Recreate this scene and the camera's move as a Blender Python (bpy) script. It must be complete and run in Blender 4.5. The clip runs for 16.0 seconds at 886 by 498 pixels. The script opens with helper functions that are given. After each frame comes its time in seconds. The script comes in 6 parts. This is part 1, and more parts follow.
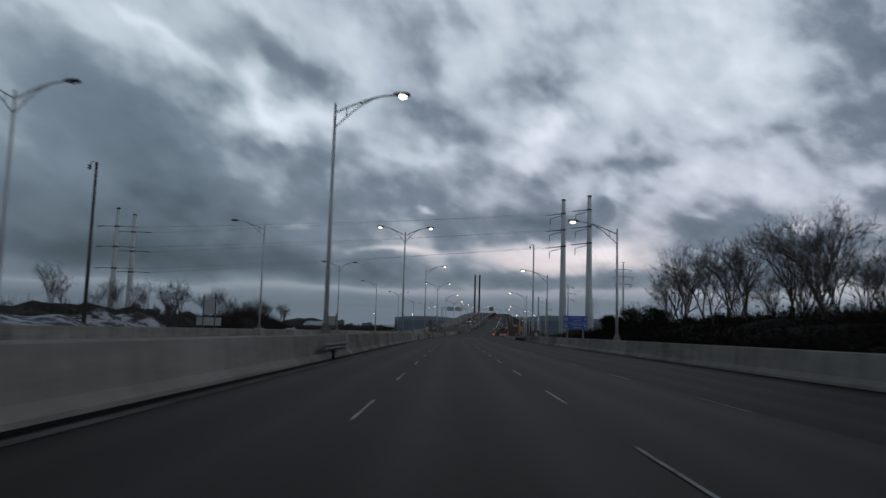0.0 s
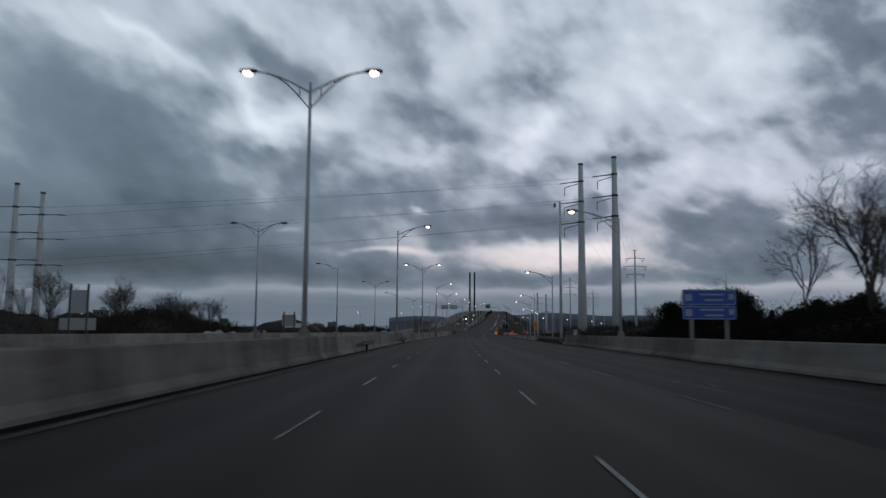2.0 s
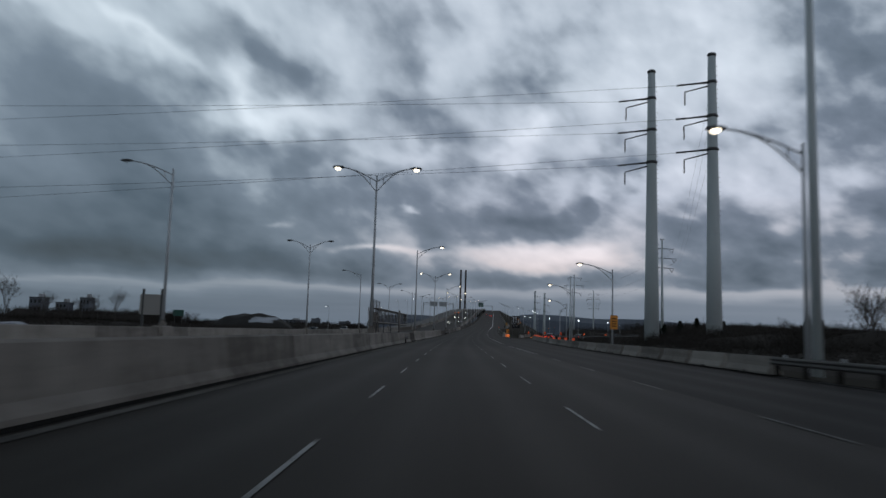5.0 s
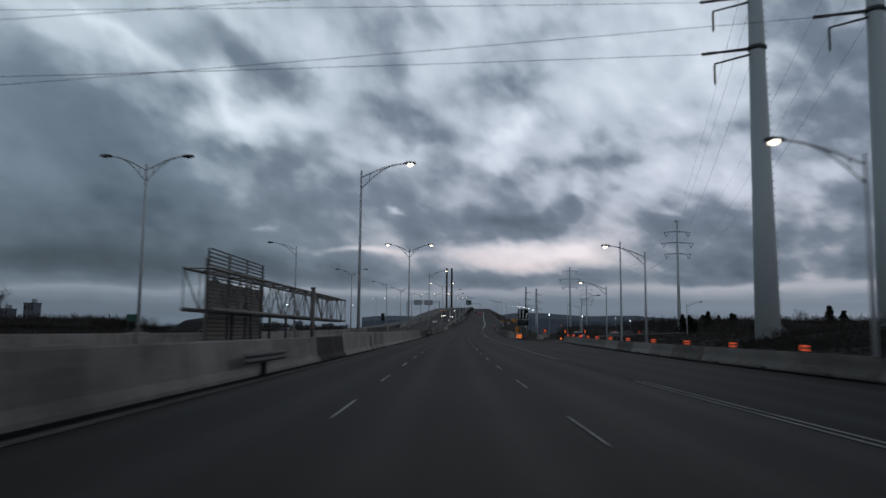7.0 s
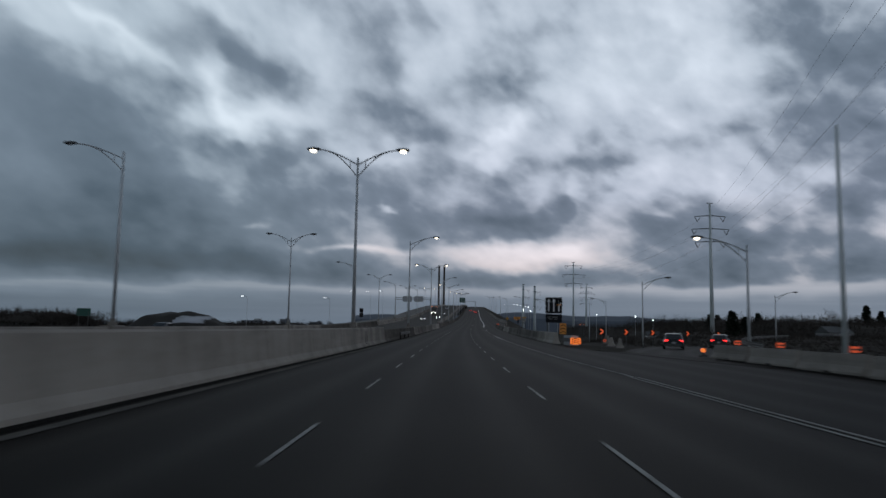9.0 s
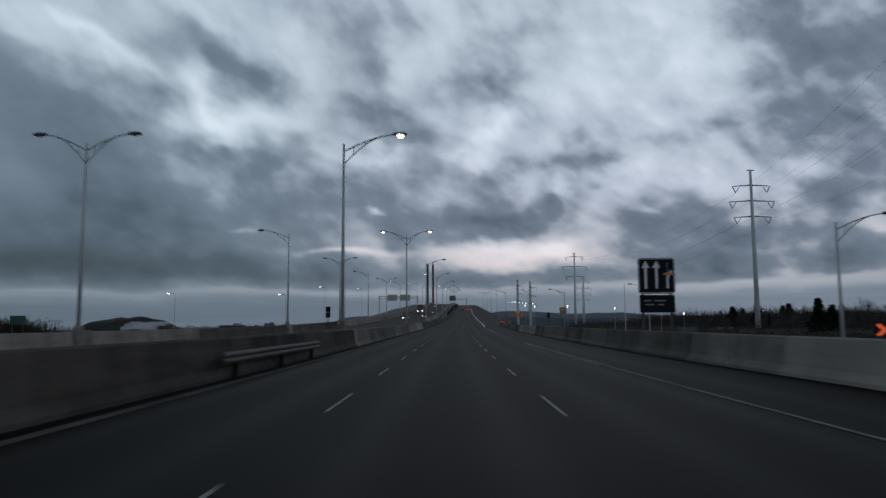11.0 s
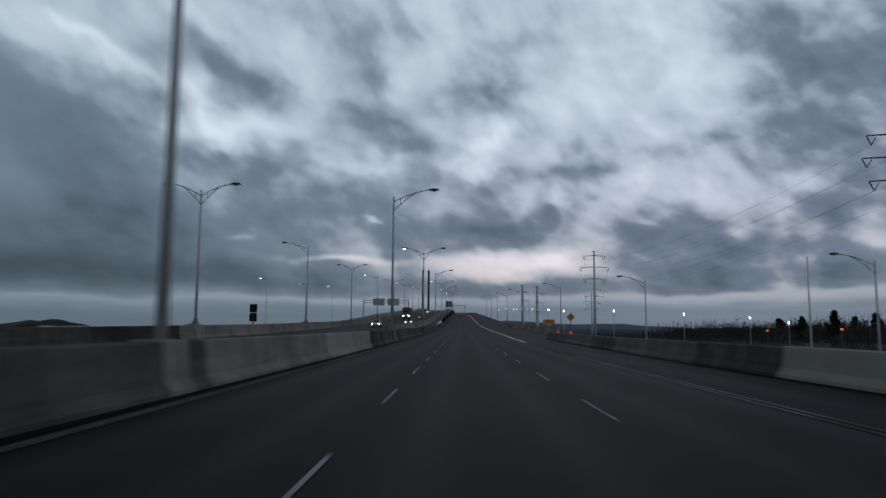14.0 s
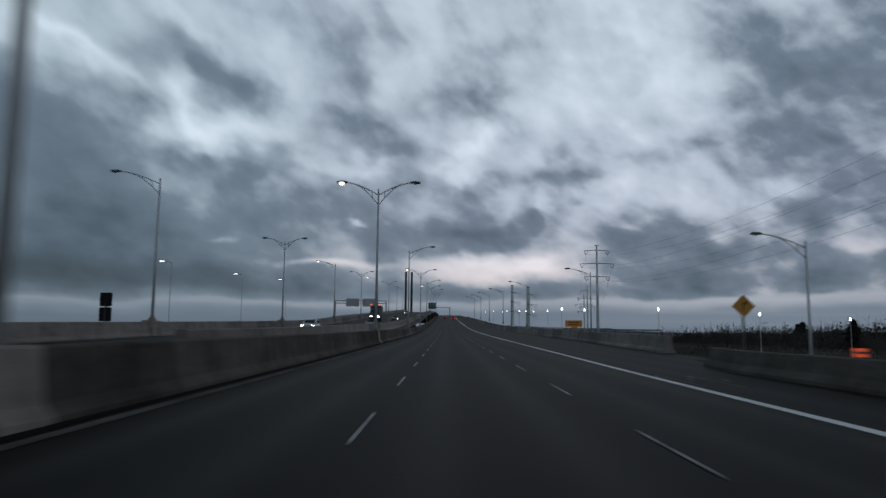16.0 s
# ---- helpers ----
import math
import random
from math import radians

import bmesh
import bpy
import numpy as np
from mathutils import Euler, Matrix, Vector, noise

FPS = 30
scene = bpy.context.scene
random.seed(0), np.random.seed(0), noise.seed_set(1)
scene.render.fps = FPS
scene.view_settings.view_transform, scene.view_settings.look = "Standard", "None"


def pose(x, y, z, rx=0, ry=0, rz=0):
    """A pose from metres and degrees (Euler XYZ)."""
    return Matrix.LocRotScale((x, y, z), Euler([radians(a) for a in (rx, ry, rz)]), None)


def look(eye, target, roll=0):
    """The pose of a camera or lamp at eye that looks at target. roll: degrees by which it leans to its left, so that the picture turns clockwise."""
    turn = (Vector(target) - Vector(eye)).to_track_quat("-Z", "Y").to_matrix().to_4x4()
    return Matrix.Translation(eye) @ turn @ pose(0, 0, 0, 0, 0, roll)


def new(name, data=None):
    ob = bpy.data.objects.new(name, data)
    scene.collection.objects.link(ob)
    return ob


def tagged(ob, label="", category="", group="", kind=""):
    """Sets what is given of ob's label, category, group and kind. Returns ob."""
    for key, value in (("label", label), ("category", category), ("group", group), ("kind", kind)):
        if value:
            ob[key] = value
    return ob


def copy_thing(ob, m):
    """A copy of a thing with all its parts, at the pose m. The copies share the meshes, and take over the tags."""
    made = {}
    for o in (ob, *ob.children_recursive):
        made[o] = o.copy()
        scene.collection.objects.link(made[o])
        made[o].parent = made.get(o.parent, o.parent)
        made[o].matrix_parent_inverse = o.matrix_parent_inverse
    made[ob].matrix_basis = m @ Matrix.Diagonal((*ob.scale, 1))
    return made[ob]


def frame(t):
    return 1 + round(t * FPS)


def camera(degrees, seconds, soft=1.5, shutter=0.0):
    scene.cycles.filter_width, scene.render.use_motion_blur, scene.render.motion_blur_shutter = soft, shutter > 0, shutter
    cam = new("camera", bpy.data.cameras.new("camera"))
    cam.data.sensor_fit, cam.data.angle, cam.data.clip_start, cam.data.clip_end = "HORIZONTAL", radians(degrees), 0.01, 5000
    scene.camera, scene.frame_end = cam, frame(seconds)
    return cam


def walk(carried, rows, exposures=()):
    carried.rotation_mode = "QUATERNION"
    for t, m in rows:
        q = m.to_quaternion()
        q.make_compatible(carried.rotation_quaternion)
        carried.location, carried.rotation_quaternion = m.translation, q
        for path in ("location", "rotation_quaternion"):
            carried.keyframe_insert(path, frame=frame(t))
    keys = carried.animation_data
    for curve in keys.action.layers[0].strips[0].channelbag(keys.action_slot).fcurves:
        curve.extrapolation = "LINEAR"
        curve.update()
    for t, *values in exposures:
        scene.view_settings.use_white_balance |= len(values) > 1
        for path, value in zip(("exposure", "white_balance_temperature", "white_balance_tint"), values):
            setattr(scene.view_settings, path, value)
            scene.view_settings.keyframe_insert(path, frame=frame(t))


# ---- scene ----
cam = camera(61.5, 16.0, soft=1.5, shutter=0.5)
PATH = [  # seconds, x, y, z, yaw, pitch, roll
    (0.0, -0.42, 0.01, 1.49, -0.18, 6.33, -1.65),
    (0.5, -0.07, 14.08, 1.49, -0.71, 6.44, -1.82),
    (1.0, 0.42, 28.16, 1.49, -0.97, 6.28, -1.28),
    (1.5, 0.78, 42.23, 1.49, -0.80, 6.39, -0.85),
    (2.0, 1.14, 56.30, 1.49, -0.53, 6.32, -0.37),
    (2.5, 1.39, 70.37, 1.49, -0.53, 6.42, -0.49),
    (3.0, 1.57, 84.44, 1.49, -0.18, 6.35, -0.42),
    (3.5, 1.73, 98.52, 1.49, -0.27, 6.46, -0.94),
    (4.0, 1.92, 112.60, 1.49, -0.80, 6.30, -1.50),
    (6.5, 4.48, 182.95, 1.49, -2.30, 6.31, -0.95),
    (7.0, 5.11, 197.00, 1.49, -2.39, 6.36, -0.50),
    (7.5, 5.77, 211.06, 1.49, -2.57, 6.41, -0.70),
    (8.0, 6.50, 225.11, 1.49, -2.57, 6.29, -0.80),
    (8.5, 7.27, 239.16, 1.50, -2.74, 6.17, -0.90),
    (9.0, 8.08, 253.21, 1.54, -3.01, 6.31, -1.00),
    (11.5, 13.02, 323.37, 1.97, -3.81, 6.40, 0.47),
    (12.0, 14.07, 337.40, 2.10, -3.72, 6.72, -0.52),
    (12.5, 15.15, 351.43, 2.27, -3.72, 6.69, -0.20),
    (13.0, 16.24, 365.45, 2.45, -3.81, 6.96, -0.13),
    (13.5, 17.25, 379.48, 2.66, -3.72, 6.88, -0.27),
    (14.0, 18.29, 393.52, 2.88, -4.07, 7.06, -0.40),
    (14.5, 19.49, 407.53, 3.12, -4.69, 7.24, 0.07),
    (15.0, 20.78, 421.55, 3.38, -5.05, 7.13, -0.16),
    (15.5, 22.07, 435.55, 3.66, -5.23, 7.56, -0.40),
    (16.0, 23.38, 449.55, 3.97, -5.31, 7.37, -0.53),
]
walk(cam, [(t, pose(x, y, z, 90 + pitch, roll, yaw)) for t, x, y, z, yaw, pitch, roll in PATH], ((0.0, 0.04, 6560, 10), (4.0, 0.03, 6540, 10), (9.0, 0.01, 6470, 10), (12.0, -0.06, 6380, 8), (16.0, -0.06, 6370, 8)))

UNIT = 1.13  # metres of road to one step of the distance s in the tables below


def linear(table, s):
    if s <= table[0][0]:
        return table[0][1]
    for (a, u), (b, v) in zip(table, table[1:]):
        if s <= b:
            return u + (v - u) * (s - a) / (b - a)
    return table[-1][1]


# The road's line: heading in degrees to the right of +y and grade, by the distance s along it (heading and grade for one step).
HEADING = [(0, 0.9), (44, 1.1), (154, 2.9), (254, 5.0), (320, 6.05), (353, 6.3), (700, 6.3), (1000, 5.6)]
GRADE = [(177, 0.0), (353, 0.025), (430, 0.031), (540, 0.055), (800, 0.055), (1000, 0.0), (1200, -0.04)]
START, STEP = -80.0, 1.0
LINE = []
px, py, pz = -80 * math.sin(radians(0.9)), -80 * UNIT * math.cos(radians(0.8)), 0.0
for n in range(1500):
    s = START + n * STEP
    a = radians(linear(HEADING, s)) / UNIT
    LINE.append((px, py, pz, a))
    px, py, pz = px + STEP * UNIT * math.sin(a), py + STEP * UNIT * math.cos(a), pz + STEP * linear(GRADE, s)


def line(s):
    k = min(max((s - START) / STEP, 0), len(LINE) - 2)
    n = int(k)
    u, v = LINE[n], LINE[n + 1]
    return [p + (q - p) * (k - n) for p, q in zip(u, v)]


def place(s, d, h=0.0):
    """A point s steps along the road, d metres to the right of the middle lane's centre and h above the road."""
    x, y, z, a = line(s)
    return Vector((x + d * math.cos(a), y - d * math.sin(a), z + h))


NEAR, RISE = 0.885, 0.1525


def lane(s, d, h=0.0):
    """A point on our own carriageway, d metres across and h above its surface, in the plan's measure."""
    return place(s, d * NEAR, RISE + h * NEAR)


def turn(s):
    """The road's turn round z at s, in degrees."""
    return -math.degrees(line(s)[3])


# ---------------------------------------------------------------- sky and light
world = bpy.data.worlds.new("dusk_sky")
scene.world = world
world.use_nodes = True
nodes, links = world.node_tree.nodes, world.node_tree.links
nodes.clear()


def socket_in(sock, value):
    if isinstance(value, bpy.types.NodeSocket):
        sock.id_data.links.new(value, sock)
    else:
        sock.default_value = value


def calc(op, a, b=0.0, c=0.0, clamp=False, at=None):
    n = (at or nodes).new("ShaderNodeMath")
    n.operation, n.use_clamp = op, clamp
    for k, v in enumerate((a, b, c)):
        socket_in(n.inputs[k], v)
    return n.outputs[0]


def fbm(vector, scale, detail, rough, at=None, distortion=0.0):
    n = (at or nodes).new("ShaderNodeTexNoise")
    n.inputs["Scale"].default_value, n.inputs["Detail"].default_value = scale, detail
    n.inputs["Roughness"].default_value, n.inputs["Distortion"].default_value = rough, distortion
    socket_in(n.inputs["Vector"], vector)
    return n


def ramp(fac, stops, at=None):
    n = (at or nodes).new("ShaderNodeValToRGB")
    e = n.color_ramp.elements
    while len(e) < len(stops):
        e.new(0.5)
    for el, (p, col) in zip(e, stops):
        el.position, el.color = p, (*col, 1)
    socket_in(n.inputs["Fac"], fac)
    return n.outputs["Color"]


lens_dir = nodes.new("ShaderNodeVectorMath")
lens_dir.operation = "MULTIPLY"
links.new(nodes.new("ShaderNodeTexCoord").outputs["Generated"], lens_dir.inputs[0])
lens_dir.inputs[1].default_value = (1.13, 1.0, 1.13)
norm_dir = nodes.new("ShaderNodeVectorMath")
norm_dir.operation = "NORMALIZE"
links.new(lens_dir.outputs[0], norm_dir.inputs[0])
geo_dir = norm_dir.outputs[0]
split = nodes.new("ShaderNodeSeparateXYZ")
links.new(geo_dir, split.inputs[0])
DEG = 57.29578
azimuth = calc("MULTIPLY", calc("ARCTAN2", split.outputs[0], split.outputs[1]), DEG)
elevation = calc("MULTIPLY", calc("ARCSINE", split.outputs[2]), DEG)
# clouds are seen from below, so they are flatter towards the horizon
squash = calc("MULTIPLY", calc("POWER", calc("MAXIMUM", elevation, 0.1), 0.72), 3.4)
flat = nodes.new("ShaderNodeCombineXYZ")
links.new(calc("MULTIPLY", calc("ADD", azimuth, calc("MULTIPLY", elevation, 0.45)), 0.92), flat.inputs[0])
links.new(squash, flat.inputs[1])
wisps = fbm(flat.outputs[0], 0.07, 4.0, 0.5)
puffs = fbm(flat.outputs[0], 0.19, 3.5, 0.46)
curds = fbm(flat.outputs[0], 0.46, 4.5, 0.48)
sep_w = nodes.new("ShaderNodeSeparateColor")
links.new(wisps.outputs["Color"], sep_w.inputs[0])
sep_p = nodes.new("ShaderNodeSeparateColor")
links.new(puffs.outputs["Color"], sep_p.inputs[0])
shift_a = calc("ADD", calc("MULTIPLY", calc("SUBTRACT", sep_w.outputs[0], 0.5), 2.0), calc("MULTIPLY", calc("SUBTRACT", sep_p.outputs[0], 0.5), 9.0))
shift_e = calc("ADD", calc("MULTIPLY", calc("SUBTRACT", sep_w.outputs[1], 0.5), 1.0), calc("MULTIPLY", calc("SUBTRACT", sep_p.outputs[1], 0.5), 6.5))
# the warp fades out towards the horizon
fade = calc("MULTIPLY_ADD", elevation, 0.06, 0.12, clamp=True)
where = nodes.new("ShaderNodeCombineXYZ")
links.new(calc("MULTIPLY_ADD", shift_a, fade, azimuth), where.inputs[0])
links.new(calc("MULTIPLY_ADD", shift_e, fade, elevation), where.inputs[1])
# gaps and thin places between the clouds, then the dark bellies: azimuth, elevation, half sizes, tilt, weight
THIN_1 = [
    (-12.9, 17.5, 5.1, 1.1, -3, 0.38), (-16.6, 19.0, 1.5, 1.9, 15, 0.36), (-24.3, 21.9, 4.4, 0.8, -20, 0.30), (-17.1, 25.0, 4.3, 0.9, -20, 0.16),
    (-7.9, 22.3, 2.1, 3.7, 28, 0.20), (-0.7, 15.5, 1.9, 1.0, 0, 0.22), (-4.1, 15.1, 2.0, 0.9, 0, 0.16), (-7.6, 13.6, 2.6, 0.8, -8, 0.09),
    (8.8, 17.3, 1.5, 2.1, 10, 0.34), (18.0, 20.5, 4.6, 4.7, 0, 0.26), (26.9, 22.0, 5.1, 3.9, 0, 0.18), (19.8, 13.0, 2.3, 1.3, 0, 0.32),
    (15.1, 11.3, 0.8, 1.5, 0, 0.20), (11.6, 12.6, 1.9, 0.9, 8, 0.12), (23.3, 17.3, 2.1, 1.7, 0, 0.20),
]
THIN_2 = [
    (26.0, 11.5, 2.0, 1.7, 0, 0.24), (32.8, 11.6, 1.5, 0.9, 0, 0.24), (21.9, 9.8, 1.3, 0.6, 0, 0.18), (10.9, 6.2, 6.0, 1.0, -3, 0.46),
    (7.7, 7.2, 3.6, 0.6, -5, 0.30), (14.7, 7.1, 2.3, 0.9, 8, 0.26), (-3.4, 6.9, 4.2, 0.4, 0, 0.26), (-1.7, 9.9, 0.7, 0.3, 0, 0.24),
    (-30.4, 22.1, 4.8, 1.0, -10, 0.18), (0.2, 22.3, 2.2, 2.7, 0, 0.14), (7.6, 25.5, 4.1, 1.7, 0, 0.12), (28.3, 8.5, 1.3, 0.5, 0, 0.12),
    (7.2, 15.4, 1.9, 0.6, 0, 0.20), (-12.5, 9.0, 1.5, 0.3, 0, 0.10), (36.2, 14.2, 1.5, 1.1, 0, 0.10),
]
BELLY_1 = [
    (-26.8, 16.1, 6.8, 3.9, -8, -0.20), (-15.1, 22.2, 4.1, 1.9, -22, -0.16), (-8.4, 24.5, 2.5, 2.1, -20, -0.10), (6.1, 21.0, 4.6, 2.6, -15, -0.15),
    (-1.4, 17.9, 5.4, 1.4, 0, -0.13), (-13.3, 14.6, 6.3, 1.3, -4, -0.13), (5.4, 13.6, 5.1, 1.4, 0, -0.09), (16.5, 15.0, 2.4, 1.2, 0, -0.14),
    (7.2, 9.6, 8.0, 1.2, 0, -0.19), (-25.9, 8.9, 12.7, 3.1, 0, -0.30), (-23.3, 5.4, 14.8, 1.6, 0, -0.42), (8.7, 4.6, 8.4, 0.8, 0, -0.18),
    (37.9, 19.3, 5.6, 5.4, 0, -0.28), (32.0, 23.0, 4.4, 3.4, -35, -0.22), (26.8, 19.2, 2.3, 1.0, 0, -0.09), (22.8, 8.8, 4.9, 1.7, 0, -0.12),
]
BELLY_2 = [
    (32.6, 8.3, 6.8, 2.6, 0, -0.16), (25.4, 15.6, 2.4, 1.2, 0, -0.12), (-0.7, 26.4, 4.9, 1.5, 0, -0.08), (30.2, 5.3, 8.4, 1.3, 0, -0.22), (20.5, 6.2, 5.0, 1.2, 0, -0.14),
    (-8.1, 11.0, 6.4, 1.5, 0, -0.10), (12.6, 10.2, 2.8, 1.0, 0, -0.10), (-6.0, 4.8, 7.4, 0.8, 0, -0.12),
]
light = calc("MULTIPLY_ADD", calc("SUBTRACT", wisps.outputs["Fac"], 0.5), 0.14, 0.470)
light = calc("ADD", light, calc("MULTIPLY", calc("SUBTRACT", puffs.outputs["Fac"], 0.5), 0.33))
# bright seams between rounded dark puffs
lumps = fbm(flat.outputs[0], 0.24, 2.5, 0.45, distortion=0.25)
seam = calc("POWER", calc("SUBTRACT", 1.0, calc("ABSOLUTE", calc("MULTIPLY_ADD", lumps.outputs["Fac"], 4.4, -2.2)), clamp=True), 1.6)
seams = calc("MULTIPLY_ADD", calc("MINIMUM", calc("MAXIMUM", azimuth, -30.0), 30.0), 0.0010, 0.035)
light = calc("ADD", light, calc("MULTIPLY", calc("SUBTRACT", seam, 0.40), seams))
# heaped puffs, lighter on the side of the brighter sky
heaped = calc("MULTIPLY_ADD", calc("MINIMUM", calc("MAXIMUM", azimuth, -30.0), 30.0), 0.006, 0.33)
heaps = fbm(flat.outputs[0], 0.17, 4.5, 0.47)
nudge = nodes.new("ShaderNodeVectorMath")
nudge.operation = "ADD"
links.new(flat.outputs[0], nudge.inputs[0])
nudge.inputs[1].default_value = (-0.9, 1.1, 0.0)
heaps_lit = fbm(nudge.outputs[0], 0.17, 4.5, 0.47)
light = calc("ADD", light, calc("MULTIPLY", calc("SUBTRACT", heaps.outputs["Fac"], heaps_lit.outputs["Fac"]), heaped))
# firm-edged cloudlets
bank = fbm(flat.outputs[0], 0.11, 3.0, 0.45, distortion=0.2)
edge = nodes.new("ShaderNodeMapRange")
edge.interpolation_type = "SMOOTHSTEP"
links.new(bank.outputs["Fac"], edge.inputs["Value"])
edge.inputs["From Min"].default_value, edge.inputs["From Max"].default_value = 0.46, 0.58
banks = calc("MULTIPLY_ADD", calc("MINIMUM", calc("MAXIMUM", azimuth, -30.0), 30.0), 0.002, 0.10)
light = calc("ADD", light, calc("MULTIPLY", calc("SUBTRACT", edge.outputs["Result"], 0.5), banks))
# small curdled puffs, plainer to the left where one even deck lies
curdled = calc("MULTIPLY_ADD", calc("MINIMUM", calc("MAXIMUM", azimuth, -30.0), 30.0), 0.004, 0.20)
light = calc("ADD", light, calc("MULTIPLY", calc("SUBTRACT", curds.outputs["Fac"], 0.5), curdled))
light = calc("ADD", light, calc("MULTIPLY", calc("MINIMUM", elevation, 30.0), 0.0070))
light = calc("ADD", light, calc("MULTIPLY", calc("MINIMUM", calc("MAXIMUM", azimuth, -40.0), 40.0), 0.0012))
for az, el, half_a, half_e, tilt, weight in THIN_1 + THIN_2 + BELLY_1 + BELLY_2:
    m = nodes.new("ShaderNodeMapping")
    m.vector_type = "TEXTURE"
    m.inputs["Location"].default_value = (az, el, 0)
    m.inputs["Rotation"].default_value = (0, 0, radians(tilt))
    m.inputs["Scale"].default_value = (half_a, half_e, 1)
    links.new(where.outputs[0], m.inputs["Vector"])
    dot = nodes.new("ShaderNodeVectorMath")
    dot.operation = "DOT_PRODUCT"
    links.new(m.outputs[0], dot.inputs[0]), links.new(m.outputs[0], dot.inputs[1])
    light = calc("MULTIPLY_ADD", calc("EXPONENT", calc("MULTIPLY", dot.outputs["Value"], -1.0)), weight * (1.0 if weight > 0 else 0.9), light)
# the clouds have firm edges against the thin places
firm = nodes.new("ShaderNodeMapRange")
firm.interpolation_type = "SMOOTHSTEP"
links.new(light, firm.inputs["Value"])
firm.inputs["From Min"].default_value, firm.inputs["From Max"].default_value = 0.38, 0.72
firm.inputs["To Min"].default_value, firm.inputs["To Max"].default_value = 0.37, 0.70
light = calc("ADD", calc("MULTIPLY", light, 0.74), calc("MULTIPLY", firm.outputs["Result"], 0.26))
# under the cloud deck lies a clear strip along the horizon, brightest at its upper edge
edge_e = calc("ADD", calc("MULTIPLY_ADD", shift_e, 0.22, elevation), calc("MULTIPLY", azimuth, -0.012))
deck = nodes.new("ShaderNodeMapRange")
deck.interpolation_type = "SMOOTHSTEP"
links.new(edge_e, deck.inputs["Value"])
deck.inputs["From Min"].default_value, deck.inputs["From Max"].default_value = 3.45, 4.05
rim = nodes.new("ShaderNodeMapRange")
rim.interpolation_type = "SMOOTHSTEP"
links.new(edge_e, rim.inputs["Value"])
rim.inputs["From Min"].default_value, rim.inputs["From Max"].default_value = 2.3, 3.5
rim.inputs["To Min"].default_value, rim.inputs["To Max"].default_value = 0.0, 0.13
bars = nodes.new("ShaderNodeCombineXYZ")
links.new(calc("MULTIPLY", azimuth, 0.05), bars.inputs[0])
links.new(calc("MULTIPLY", elevation, 1.0), bars.inputs[1])
layers = calc("MULTIPLY", calc("SUBTRACT", fbm(bars.outputs[0], 1.1, 3.0, 0.5).outputs["Fac"], 0.5), 0.13)
toward_right = calc("MULTIPLY", calc("MULTIPLY_ADD", azimuth, 0.04, -0.2, clamp=True), 0.06)
strip_light = calc("ADD", calc("ADD", layers, rim.outputs["Result"]), calc("ADD", toward_right, calc("MULTIPLY_ADD", calc("MINIMUM", calc("MAXIMUM", azimuth, -40.0), 5.0), 0.0016, 0.375)))
sky_light = nodes.new("ShaderNodeMix")
links.new(deck.outputs["Result"], sky_light.inputs["Factor"])
links.new(strip_light, sky_light.inputs["A"])
links.new(light, sky_light.inputs["B"])
light = sky_light.outputs["Result"]
# the unseen sky overhead is dimmed, to lower the light on the ground
over = nodes.new("ShaderNodeMapRange")
over.interpolation_type = "SMOOTHSTEP"
links.new(elevation, over.inputs["Value"])
over.inputs["From Min"].default_value, over.inputs["From Max"].default_value = 30.0, 48.0
light = calc("MULTIPLY", light, calc("SUBTRACT", 1.0, calc("MULTIPLY", over.outputs["Result"], 0.72)))
cloud = ramp(light, [(0.0, (0.030, 0.040, 0.052)), (0.24, (0.078, 0.108, 0.148)), (0.44, (0.170, 0.214, 0.276)), (0.66, (0.440, 0.508, 0.596)), (0.95, (0.725, 0.80, 0.90))])
warm = nodes.new("ShaderNodeMix")
warm.data_type, warm.blend_type = "RGBA", "MULTIPLY"
low = calc("MULTIPLY", calc("SUBTRACT", 1.0, calc("MULTIPLY", calc("ABSOLUTE", calc("SUBTRACT", elevation, 5.0)), 0.16), clamp=True), calc("SUBTRACT", calc("MULTIPLY", light, 3.0), 1.2, clamp=True), clamp=True)
links.new(low, warm.inputs["Factor"])
links.new(cloud, warm.inputs["A"])
warm.inputs["B"].default_value = (1.17, 0.96, 0.86, 1)
# the last light gives the lower clouds a lilac cast
lilac = nodes.new("ShaderNodeMix")
lilac.data_type, lilac.blend_type = "RGBA", "MULTIPLY"
links.new(calc("MULTIPLY", calc("MULTIPLY_ADD", calc("ABSOLUTE", calc("SUBTRACT", elevation, 11.0)), -0.09, 0.9, clamp=True), calc("MULTIPLY_ADD", azimuth, 0.05, 0.7, clamp=True)), lilac.inputs["Factor"])
links.new(warm.outputs["Result"], lilac.inputs["A"])
lilac.inputs["B"].default_value = (1.035, 0.985, 1.012, 1)
# the even deck to the left is a colder, greener grey
teal = nodes.new("ShaderNodeMix")
teal.data_type, teal.blend_type = "RGBA", "MULTIPLY"
links.new(calc("MULTIPLY_ADD", azimuth, -0.05, -0.1, clamp=True), teal.inputs["Factor"])
links.new(lilac.outputs["Result"], teal.inputs["A"])
teal.inputs["B"].default_value = (0.965, 1.0, 0.985, 1)
sky = nodes.new("ShaderNodeTexSky")
sky.sky_type, sky.sun_disc, sky.sun_elevation, sky.sun_rotation = "NISHITA", False, radians(4.0), radians(170)
both = nodes.new("ShaderNodeMix")
both.data_type, both.blend_type = "RGBA", "ADD"
both.inputs["Factor"].default_value = 0.004
links.new(teal.outputs["Result"], both.inputs["A"])
links.new(sky.outputs[0], both.inputs["B"])
